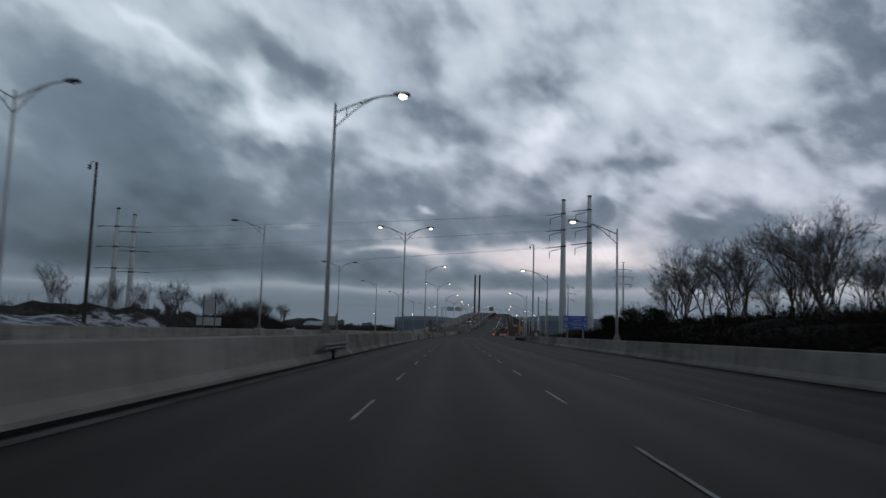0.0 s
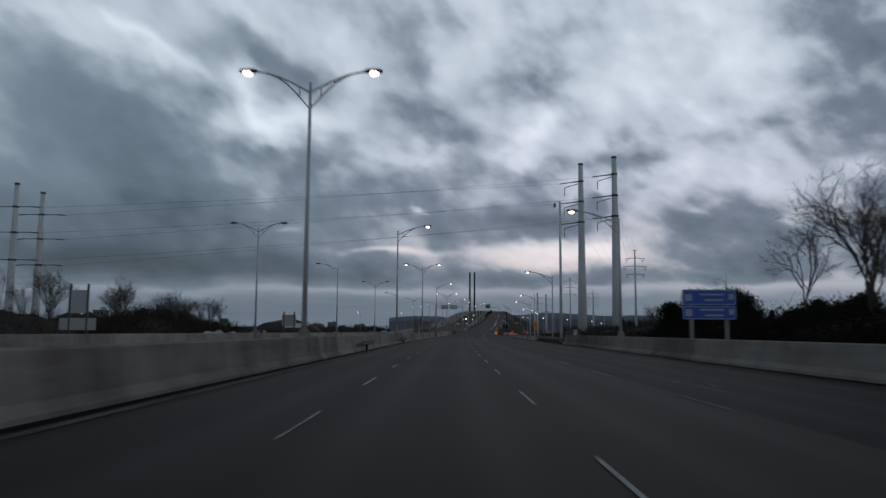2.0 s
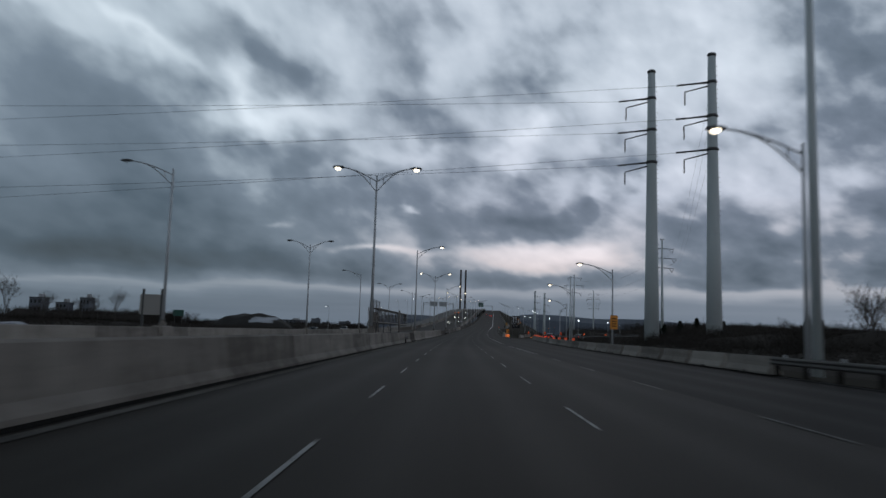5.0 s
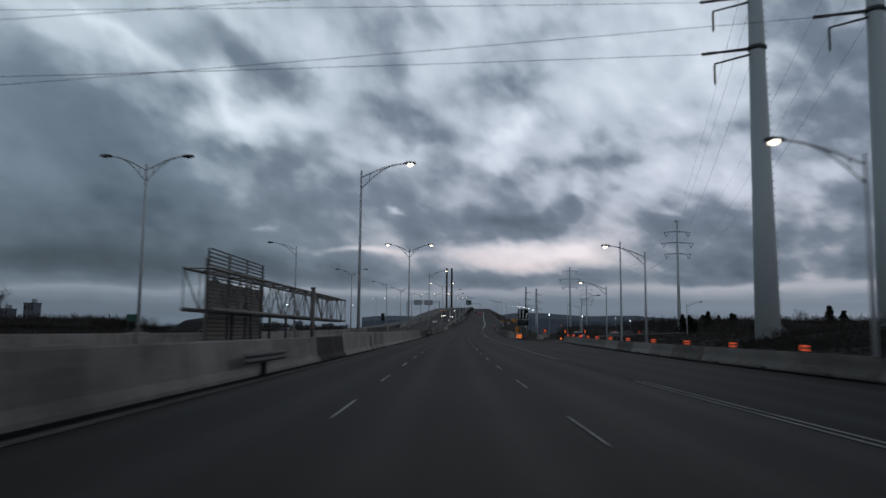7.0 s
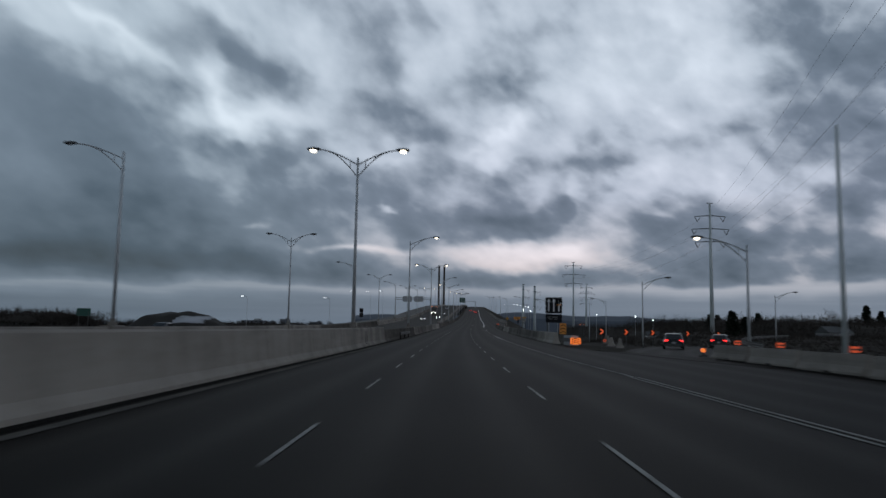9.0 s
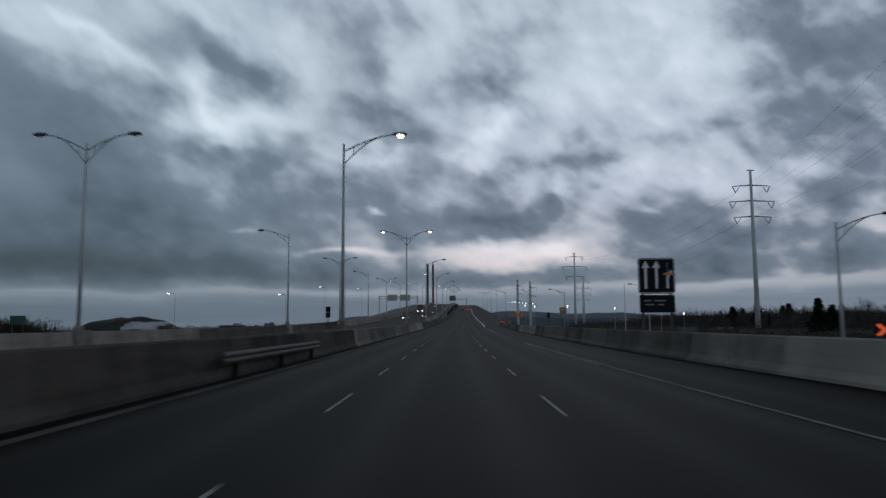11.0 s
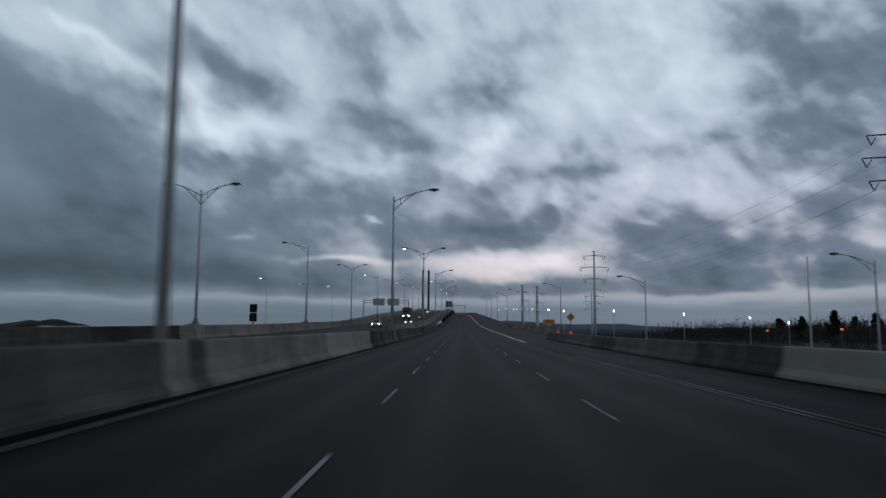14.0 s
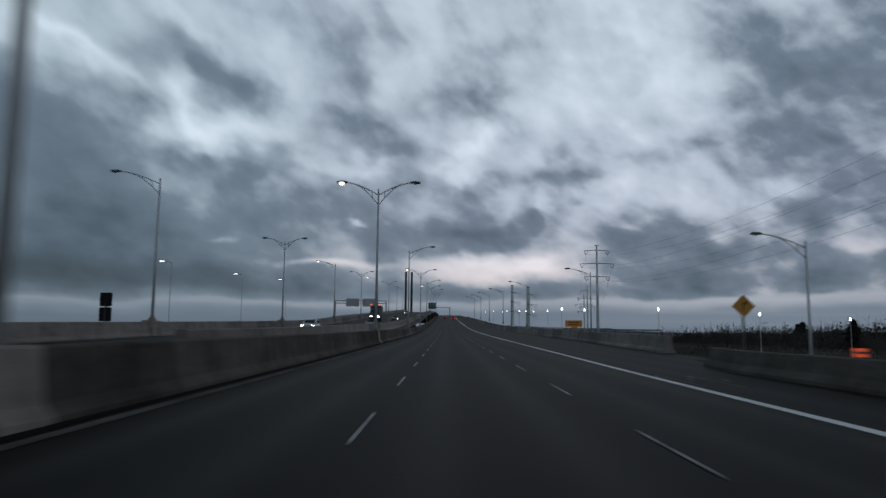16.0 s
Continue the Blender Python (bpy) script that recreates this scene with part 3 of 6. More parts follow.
marks = thing("road_markings", pose(0, 0, 0), "worn white painted lane lines on the asphalt", "road marking", kind="structure")
RIGHT_DASH = [(-9, -58), (0, 4.8), (1, 11.5), (3, 26.4), (6, 48.0), (7, 54.9), (8, 62.6), (11, 82.5), (12, 89.7), (13, 96.8), (20, 148.0), (22, 161.4), (25, 182.5), (28, 203.2), (29, 210.0), (36, 258.2), (37, 265.3), (40, 284.5), (41, 291.5), (43, 304.1), (46, 324.0), (47, 330.9), (51, 358.2), (52, 364.9), (100, 693)]
LEFT_DASH = [(-9, -55), (0, 8.7), (1, 15.8), (3, 30.4), (6, 51.4), (7, 58.6), (8, 65.6), (11, 86.6), (12, 94.0), (20, 149.4), (22, 163.4), (25, 183.6), (28, 204.2), (29, 211.4), (36, 258.6), (39, 278.9), (40, 285.7), (41, 292.7), (43, 305.7), (46, 325.8), (47, 332.4), (51, 359.6), (100, 695)]
for k in range(-9, 100):
    for table, d in ((RIGHT_DASH, 1.84), (LEFT_DASH, -1.84)):
        s = linear(table, k)
        slab("lane_dash", s, s + 2.4, d - 0.031, d + 0.031, WHITE_LINE, marks)
for k in range(-4, 20):
    s = linear(RIGHT_DASH, k) - 0.4
    if s < 150:
        slab("lane_dash", s, s + 2.4, 5.16, 5.24, DIM_LINE, marks)
# the exit line: two thin lines side by side, worn down to one in places
EXIT_AT = [(150, 5.32), (171, 5.34), (184, 5.5), (216, 5.5), (232, 5.2), (367, 5.18)]
for s0, s1, count, mat in ((150, 160, 2, EXIT_LINE), (160, 171, 2, EXIT_LINE), (171, 177, 1, FADED_LINE), (177, 184, 1, FADED_LINE), (184, 207, 2, EXIT_LINE), (207, 216.2, 2, EXIT_LINE), (216.2, 229.7, 1, WHITE_LINE), (229.7, 262, 1, EXIT_LINE), (262, 282.4, 2, WHITE_LINE), (282.4, 296, 1, FADED_LINE), (296, 318, 2, FADED_LINE), (318, 337, 2, EXIT_LINE), (337, 350, 2, FADED_LINE)):
    turn_off = linear(EXIT_AT, s1) - linear(EXIT_AT, s0)
    for j in range(count):
        a = linear(EXIT_AT, s0) - 0.02 * count + 0.22 * (j - 0.5 * (count - 1))
        slab("exit_line", s0, s1, a - 0.045, a + 0.045, mat, marks, slant=turn_off)
EDGE = [(360, 5.0), (366, 4.98), (380, 5.27), (400, 5.5), (440, 5.6), (560, 4.6), (700, 4.3)]
for s in range(360, 696, 12):
    a, b = linear(EDGE, s), linear(EDGE, s + 12)
    slab("edge_line", s, s + 12, a, a + 0.25, EDGE_LINE, marks, slant=b - a)
# rubber left by skidding tyres
for s0, s1, d in ((184.6, 186.7, -1.02), (184.4, 187.0, -0.66), (184.8, 187.1, 0.85), (184.6, 187.3, 1.22)):
    slab("skid_mark", s0, s1, d - 0.08, d + 0.08, RUBBER, marks, 0.009)
for s in range(-60, 700, 20):
    q, widen = left_shift(s), left_shift(s + 20) - left_shift(s)
    slab("edge_line", s, s + 20, q - 5.30, q - 5.06, FADED_LINE, marks, 0.012, widen)
    slab("gutter", s, s + 20, q - 5.76, q - 5.42, GUTTER, marks, 0.008, widen)
for s in range(-60, 380, 20):
    a = right_edge(s) - 0.34
    slab("gutter", s, s + 20, a, a + 0.34, GUTTER, marks, 0.008, right_edge(s + 20) - right_edge(s))

for s, d in ((57.5, 6.6), (94, 6.5), (367, 6.5), (367.2, 5.6)):
    slab("arrow_mark", s, s + 2.6, d - 0.06, d + 0.06, FADED_LINE, marks)
    slab("arrow_mark", s + 2.5, s + 3.3, d - 0.22, d - 0.10, FADED_LINE, marks, 0.011, 0.14)
    slab("arrow_mark", s + 1.5, s + 2.3, d + 0.30, d + 0.42, FADED_LINE, marks, 0.013, 0.2)

# ---------------------------------------------------------------- barriers
FACE = [(-0.40, 0.0), (-0.40, 0.07), (-0.24, 0.25), (-0.15, 1.0), (-0.10, 1.04), (0.10, 1.04), (0.15, 1.0), (0.24, 0.25), (0.40, 0.07), (0.40, 0.0)]


def barrier_piece(name, s0, s1, mid, tall, mat, parent, base=lambda s: 0.0, at=lane):
    g = Geo()
    count = 3
    rows = []
    for k in range(count):
        s = s0 + (s1 - s0) * k / (count - 1)
        rows.append([at(s, mid(s) + d, base(s) - 0.05 + (h * tall / 1.04 if h > 0.5 else h) + (0.05 if h else 0)) for d, h in FACE])
    g.sweep(rows)
    return part(name, g, mat, parent)


median = thing("median_barrier", pose(0, 0, 0), "long cast concrete median barrier with stained faces and joints", "barrier", kind="structure")
PIECE = 6.15
for k in range(-10, 108):
    s0 = k * PIECE + 2.0
    mat, tall = CONCRETE, 1.04
    if 180 <= s0 < 186:
        mat = DARK_CONCRETE
    elif 186 <= s0 < 244:
        mat, tall = PALE_CONCRETE, 1.22
    elif 244 <= s0 < 316:
        mat = DARK_CONCRETE if s0 < 273 else WORN_SHADED_CONCRETE
    elif 316 <= s0 < 342:
        mat = PALE_CONCRETE
    elif s0 >= 342:
        mat = DARK_CONCRETE
    barrier_piece("barrier_segment", s0 + 0.01, s0 + PIECE - 0.01, lambda s: left_shift(s) - 6.11, tall, mat, median)

def outer_line(s):
    return linear([(31, -22.0), (115, -21.3), (156, -20.6), (197, -20.4), (279, -20.9), (320, -19.9), (361, -21.4), (402, -22.4), (440, -23), (700, -23)], s)


outer = thing("outer_barrier", pose(0, 0, 0), "pale concrete barrier beyond the oncoming lanes", "barrier", kind="structure")
for k in range(-6, 60):
    s0 = k * 12.3
    barrier_piece("barrier_segment", s0 + 0.01, s0 + 12.29, outer_line, 1.04, PALE_CONCRETE if s0 < 285 else DARK_CONCRETE if s0 < 350 else CONCRETE, outer, lift, place)
inner = thing("oncoming_barrier", pose(0, 0, 0), "low concrete barrier along the rising oncoming carriageway", "barrier", kind="structure")
for k in range(30, 80):
    s0 = k * 12.3
    barrier_piece("barrier_segment", s0 + 0.01, s0 + 12.29, lambda s: linear([(369, -7.2), (420, -8.6), (700, -9.0), (900, -7.4)], s), 0.95, CONCRETE, inner, lift, place)

right_wall = thing("roadside_barrier", pose(0, 0, 0), "concrete roadside barrier with sloping foot and dark joints", "barrier", kind="structure")
for k in range(-10, 19):
    s0 = k * PIECE
    if s0 + PIECE < 111:
        # the last pieces are darker, with shade put into the concrete colour
        barrier_piece("barrier_segment", s0 + 0.01, s0 + PIECE - 0.01, lambda s: right_edge(s) + 0.36, 1.04, CONCRETE if s0 < 92 else WORN_SHADED_CONCRETE, right_wall)
gore_wall = thing("gore_barrier", pose(0, 0, 0), "concrete barrier running on from the exit gore", "barrier", kind="structure")
for k in range(41, 61):
    s0 = k * PIECE
    mat = PALE_CONCRETE if s0 < 262 or 306 < s0 < 322 or s0 > 370 else WORN_SHADED_CONCRETE
    barrier_piece("barrier_segment", s0 + 0.01, s0 + PIECE - 0.01, lambda s: right_edge(s) + 0.36, linear([(294, 1.0), (330, 0.82), (368, 0.70)], s0), mat, gore_wall)
far_wall = thing("ramp_barrier", pose(0, 0, 0), "concrete barrier along the widened roadway", "barrier", kind="structure")
for k in range(63, 110):
    s0 = k * PIECE
    barrier_piece("barrier_segment", s0 + 0.01, s0 + PIECE - 0.01, lambda s: right_edge(s) + 0.36, 1.0, CONCRETE, far_wall)


# ---------------------------------------------------------------- lamp posts
def curved_arm(side, reach, rise=0.95):
    """Two chords that bow up and out from the pole, with short struts between them."""
    g = Geo()
    upper = [Vector((side * reach * t, 0, rise * math.sin(t * 1.45) / math.sin(1.45))) for t in [k / 10 for k in range(11)]]
    lower = [Vector((side * reach * 0.74 * t, 0, -0.75 + (0.75 + rise * math.sin(0.78 * 1.45) / math.sin(1.45) - 0.04) * math.sin(t * 1.35) / math.sin(1.35))) for t in [k / 8 for k in range(9)]]
    g.tube(upper, 0.042, 6)
    g.tube(lower, 0.036, 6)
    for a, b in ((2, 2), (4, 5), (6, 7)):
        g.rod(upper[a], lower[b], 0.028, 5)
    return g, upper[-1]


def lamp_head(side):
    g = Geo()
    rings = []
    for t, w, h in ((-0.12, 0.10, 0.07), (0.05, 0.30, 0.13), (0.35, 0.36, 0.15), (0.62, 0.30, 0.12), (0.72, 0.12, 0.06)):
        rings.append([(side * t, math.cos(q) * w / 2, max(math.sin(q), -0.35) * h) for q in [2 * math.pi * k / 10 for k in range(10)]])
    if side < 0:
        rings.reverse()
    return g.sweep(rings)


def lamp_lens(side, big):
    g = Geo()
    rings = []
    for z, k in ((-0.02, 1.0), (-0.09, 0.98), (-0.17, 0.78), (-0.21, 0.35)):
        rings.append([(side * 0.34 + big * 0.25 * k * math.cos(q), big * 0.21 * k * math.sin(q), z * big) for q in [2 * math.pi * j / 10 for j in range(10)]])
    rings.reverse()
    return g.sweep(rings)


LAMPS = {}


def lamp_post(m, arms, tall=10.6, label="", group="", stand=True):
    """arms: (side, lit) for each arm."""
    key = (tuple(arms), tall, stand)
    if key in LAMPS:
        return copy_thing(LAMPS[key], m)
    lit = any(a[1] for a in arms)
    ob = thing("street_lamp", m, label or ("tall grey steel street lamp with " + ("two curved truss arms" if len(arms) > 1 else "one curved truss arm") + (", glowing" if lit else ", unlit")), "street lamp", group or "street lamps along the road")
    base = Geo().box((0, 0, 0.16), (0.42, 0.42, 0.32)).tube([(0, 0, 0.32), (0, 0, 0.55)], [0.17, 0.12], 10)
    part("base", base, DARK_STEEL if not stand else CONCRETE, ob)
    part("pole", Geo().tube([(0, 0, 0.3), (0, 0, tall * 0.5), (0, 0, tall + 0.35)], [0.115, 0.09, 0.062], 10), POLE_STEEL, ob, smooth=True)
    for side, on in arms:
        g, end = curved_arm(side, 2.45 if len(arms) > 1 else 3.1 if arms[0][0] < 0 else 2.9)
        g.v = [p + Vector((0, 0, tall - 0.1)) for p in g.v]
        arm = part("arm", g, POLE_STEEL, ob)
        head = lamp_head(side)
        head.v = [p + Vector((end.x, 0, end.z + tall - 0.1)) for p in map(Vector, head.v)]
        hd = part("lamp_head", head, DARK_STEEL, ob)
        # a lit lens is drawn larger, its glare put into the shape
        lens = lamp_lens(side, 0.92 if on else 0.6)
        lens.v = [p + Vector((end.x, 0, end.z + tall - 0.1)) for p in lens.v]
        part("lens", lens, LAMP_LIT if on else LAMP_OFF, hd, "glowing lamp glass" if on else "")
    LAMPS[key] = ob
    return ob


for k in range(17):
    s = 31 + 41.1 * k + (0.0 if k < 2 else 1.7 if k < 8 else 0.5)
    single = k % 2 == 0
    lit = s < 340
    arms = [(1, lit)] if single else [(-1, True), (1, lit)]
    d = linear([(31, -6.3), (72, -6.0), (113, -6.05), (237, -6.05), (300, -6.05), (318, -5.78), (360, -5.85)], s)
    lamp_post(on_road(s, d, 1.0 if s < 300 else 0.62), arms, 10.8 if s < 160 else 10.5 if s < 220 else 10.3 if s < 300 else 10.68)
    # the plinth fills the median barrier and stands a little proud of its face
    x = (left_shift(s) - 6.11) * NEAR - d - 0.018
    ob = thing("lamp_plinth", on_road(s, d, 0.0), "grey concrete plinth in the median barrier under a lamp", "plinth", "plinths under the median lamps")
    part("block", Geo().sweep([[(-0.34, y, 0), (x + 0.39, y, 0.12), (x + 0.39, y, 0.22), (x + 0.245, y, 0.38), (x + 0.165, y, 1.05), (x + 0.12, y, 1.10), (-0.24, y, 1.10), (-0.30, y, 1.05)] for y in (-0.6, 0.6)]), CONCRETE if s < 300 else PALE_CONCRETE, ob)
    # the outer row has its two-armed posts where the median has single ones
    arms = [(-1, False), (1, False)] if single else [(-1, s > 430)]
    d = outer_line(s)
    lamp_post(on_road(s, d, 1.0 + lift(s)), arms, 11.1 if s < 130 else 10.9 if s < 220 else 10.5)
    ob = thing("lamp_plinth", on_road(s, d, lift(s)), "pale concrete plinth in the outer barrier under a lamp", "plinth", "plinths under the outer lamps")
    part("block", Geo().sweep([[(-0.48, y, 0), (0.48, y, 0), (0.40, y, 1.06), (0.30, y, 1.12), (-0.30, y, 1.12), (-0.40, y, 1.06)] for y in (-0.9, 0.9)]), PALE_CONCRETE, ob)
    part("base_plate", Geo().box((0, 0, 1.125), (0.5, 0.5, 0.03)), DARK_STEEL, ob)
for s, d, h, lit, tall in ((50.9, 12.2, 1.0, 1, 8.3), (92, 12.3, 1.0, 1, 8.3), (136, 13.4, -0.4, 1, 9.2), (179.2, 15.8, -0.5, 1, 8.4), (212, 16.7, -0.5, 1, 8.5), (244.2, 20.2, -0.8, 1, 7.8), (398.4, 24.4, -3.2, 0, 10.4), (450, 20.6, -0.3, 0, 9.4), (490, 16.0, 0.9, 0, 8.5), (531, 14.6, 0.9, 0, 8.5), (572, 13.5, 0.9, 0, 8.5), (613, 12.8, 0.9, 0, 8.5), (654, 12.0, 0.9, 0, 8.5)):
    lamp_post(on_road(s, d, h), [(-1, bool(lit))], tall, stand=h > 0)
lamp_post(on_ground(282, 23.1), [(1, False)], 8.3, stand=False)
lamp_post(on_ground(306, 50.4), [(1, False)], 8.3, stand=False)
lamp_post(on_ground(366, 35.2), [(-1, False)], line(366)[2] + 7.5, stand=False)


# ---------------------------------------------------------------- power line
def level_arm(side, z, reach):
    """A level steel arm with a dark insulator at its tip."""
    g = Geo().tube([(0, 0, z), (side * reach * 0.62, 0, z)], [0.13, 0.08], 6)
    a, b = Vector((side * reach * 0.62, 0, z)), Vector((side * reach, 0, z - 0.15))
    ins = Geo().rod(a, b, 0.10)
    for k in range(7):
        p = a.lerp(b, (k + 0.5) / 7)
        ins.tube([p - (b - a).normalized() * 0.06, p + (b - a).normalized() * 0.06], [0.17, 0.17], 8)
    return g, ins, b


def arm_with_insulators(side, z, reach, drop=0.7):
    """A steel arm with a dark tension string at its tip and a post insulator hung below."""
    g = Geo().tube([(0, 0, z), (side * reach * 0.72, 0, z - drop * 0.72)], [0.20, 0.12], 6)
    ins = Geo()
    a, b = Vector((side * reach * 0.72, 0, z - drop * 0.72)), Vector((side * reach, 0, z - drop))
    for k in range(9):
        t = (k + 0.5) / 9
        p = a.lerp(b, t)
        ins.tube([p - (b - a).normalized() * 0.05, p + (b - a).normalized() * 0.05], [0.17, 0.17], 8)
    ins.rod(a, b, 0.07)
    h = Vector((side * reach * 0.80, -0.5, z - 1.9))
    g.tube([(0, 0, z - 0.5), h], [0.13, 0.09], 6)
    hang = Geo().rod(h, h - Vector((0, 0, 2.2)), 0.075)
    for k in range(7):
        p = h - Vector((0, 0, 0.25 + 0.27 * k))
        hang.tube([p, p - Vector((0, 0, 0.08))], [0.15, 0.15], 8)
    return g, ins, hang, b


def steel_tower(m, tall, foot, head, arms, label, ladder=1, level=False):
    """A tapered tubular tower. arms: (side, z, reach). Returns the object and the wire ends in the world."""
    ob = thing("transmission_tower", m, label, "transmission tower", "towers of the power line")
    shaft = Geo().tube([(0, 0, 0), (0, 0, tall * 0.35), (0, 0, tall * 0.7), (0, 0, tall)], [foot, foot + (head - foot) * 0.38, foot + (head - foot) * 0.73, head], 14)
    part("shaft", shaft, TOWER_STEEL, ob, smooth=True)
    part("flange", Geo().tube([(0, 0, -0.2), (0, 0, 0.35)], [foot * 1.35, foot * 1.3], 14), CONCRETE, ob)
    for z in [a[1] for a in arms if a[0] == arms[0][0]] + [tall - 0.25]:
        r = foot + (head - foot) * z / tall
        part("collar", Geo().tube([(0, 0, z - 0.30), (0, 0, z - 0.12), (0, 0, z + 0.02), (0, 0, z + 0.2)], [r * 1.05, r * 1.2, r * 1.2, r * 1.05], 14), DARK_STEEL, ob)
    if ladder:
        rung = Geo().box((0, 0, 0), (0.26, 0.05, 0.05)).mesh("step_rung", DARK_STEEL)
        z = 1.6
        while z < tall - 2:
            part("step_rung", rung, DARK_STEEL, ob).location = (foot + (head - foot) * z / tall + 0.12, 0, z)
            z += 0.75
    ends = []
    for side, z, reach in arms:
        if level:
            g, ins, tip = level_arm(side, z, reach)
        else:
            g, ins, hang, tip = arm_with_insulators(side, z, reach)
        a = part("arm", g, DARK_STEEL, ob)
        part("insulator", ins, CERAMIC, a, "dark stacked insulator string")
        if not level:
            part("hanging_insulator", hang, CERAMIC, a)
        ends.append(m @ tip)
    return ob, ends


def wire(a, b, sag, label="thin dark power conductor hung in a long sag", r=0.024):
    pts = [a.lerp(b, k / 16) - Vector((0, 0, sag * 4 * (k / 16) * (1 - k / 16))) for k in range(17)]
    ob = new("power_line_wire", Geo().tube(pts, r, 4).mesh("power_line_wire", WIRE))
    return tagged(ob, label, "power line", "wires of the power line")


LABEL_TOWER = "tall tapered grey steel tower with three arms and insulators"
_, near_a = steel_tower(on_ground(220.5, 31.0), 47.3, 1.25, 0.6, [(-1, 42.4, 5.5), (-1, 36.9, 5.7), (-1, 31.3, 5.7)], LABEL_TOWER)
_, near_b = steel_tower(on_ground(213, 38.5), 47.2, 1.25, 0.6, [(-1, 42.5, 5.5), (-1, 37.0, 5.7), (-1, 31.6, 5.7)], LABEL_TOWER)
_, left_a = steel_tower(pose(-103.4, 233.1, -0.6), 38.0, 1.1, 0.55, [(s, z, 6.2) for z in (32.0, 25.6, 18.8) for s in (1, -1)], LABEL_TOWER, 0, True)
_, left_b = steel_tower(pose(-102.3, 243.2, -0.6), 37.6, 1.1, 0.55, [(s, z, 6.2) for z in (31.6, 25.2, 18.4) for s in (1, -1)], LABEL_TOWER, 0, True)
for k in range(3):
    wire(near_a[k], left_a[2 * k], 0.4)
    wire(near_b[k], left_b[2 * k], 0.4)


def line_pole(m, tall, foot, head, levels, label):
    """A single pole with cross arms to both sides and a small cap bar."""
    ob = thing("transmission_pole", m, label, "transmission pole", "poles of the power line")
    part("shaft", Geo().tube([(0, 0, -0.3), (0, 0, tall * 0.5), (0, 0, tall)], [foot, (foot + head) / 2, head], 12), TOWER_STEEL, ob, smooth=True)
    part("cap_bar", Geo().box((0, 0, tall), (2.2, 0.25, 0.3)), DARK_STEEL, ob)
    ends = []
    for z, reach in levels:
        g = Geo().tube([(-reach, 0, z - 0.35), (0, 0, z), (reach, 0, z - 0.35)], [0.12, 0.22, 0.12], 6)
        a = part("cross_arm", g, DARK_STEEL, ob)
        for side in (-1, 1):
            tip = Vector((side * reach, 0, z - 0.4))
            low = tip + Vector((-side * 0.9, 0, -1.9))
            part("insulator", Geo().tube([tip, low], 0.13, 6).tube([low, low + Vector((-side * 1.1, 0, 1.7))], 0.10, 6), CERAMIC, a)
            ends.append(m @ low)
    return ob, ends


LABEL_POLE = "tall grey steel transmission pole with three cross arms"
_, pa = line_pole(on_ground(443, 88.4), 50.8, 0.85, 0.36, [(46.2, 5.6), (41.4, 6.8), (36.6, 5.6)], LABEL_POLE)
_, pb = line_pole(on_ground(662, 70.0), 51.6, 0.85, 0.36, [(49.4, 6.0), (43.2, 8.0), (37.0, 6.0)], LABEL_POLE)
_, pc = line_pole(on_ground(950, 128.0), 58.0, 0.9, 0.4, [(54.5, 7.0), (47.5, 9.0), (40.5, 7.0)], LABEL_POLE)
_, pd = line_pole(on_ground(1000, 136.0), 56.0, 0.9, 0.4, [(52.5, 7.0), (45.5, 9.0), (38.5, 7.0)], LABEL_POLE)
for s, d, tall in ((810, 56.2, 45.0), (838, 47.8, 48.5)):
    ob, _ = steel_tower(on_ground(s, d), tall, 1.5, 0.9, [(1, tall - 5, 6.5), (1, tall - 12, 6.5), (1, tall - 19, 6.5)], LABEL_TOWER, 0)
for k in range(6):
    wire(pa[k], pb[k], 6.0)
    wire(pb[k], pc[k], 7.0)
for k in range(3):
    wire(near_a[k] + Vector((5.5, 0, 0.3)), pa[2 * k], 5.0, r=0.015)
    wire(near_b[k] + Vector((5.5, 0, 0.3)), pa[2 * k + 1], 5.0, r=0.015)


def utility_pole(m, tall, r, mat, label, hook=True):
    ob = thing("utility_pole", m, label, "utility pole")
    part("pole", Geo().tube([(0, 0, -0.3), (0, 0, tall)], [r, r * 0.62], 10), mat, ob, smooth=True)
    if hook:
        part("bracket", Geo().tube([(0, 0, tall - 0.1), (-0.5, 0, tall + 0.1), (-0.75, 0, tall - 0.3)], 0.05, 6).box((-0.75, 0, tall - 0.6), (0.28, 0.28, 0.5)), DARK_STEEL, ob)
    return ob


utility_pole(on_ground(138, 14.85), 20.6, 0.23, TOWER_STEEL, "slim grey steel mast with a small hooked bracket on top")
utility_pole(on_ground(73, -41.6), 20.0, 0.24, DARK_STEEL, "slim dark steel mast with a small hooked bracket on top")
utility_pole(on_ground(370.5, 31.8), line(370)[2] + 8.6, 0.09, TOWER_STEEL, "slim grey mast beside the side road", False)
utility_pole(on_ground(231, 19.1), 12.6, 0.13, TOWER_STEEL, "grey steel mast beside the exit ramp", False)
# the two bridge towers far down the road
for dx in (-5.5, 5.5):
    ob = thing("bridge_tower", pose(85.5 + dx, 1807, 0), "slender dark concrete bridge tower far ahead", "bridge tower", "towers of the far bridge")
    part("shaft", Geo().tube([(0, 0, -1), (0, 0, 141)], [2.4, 1.9], 8), DARK_CONCRETE, ob)


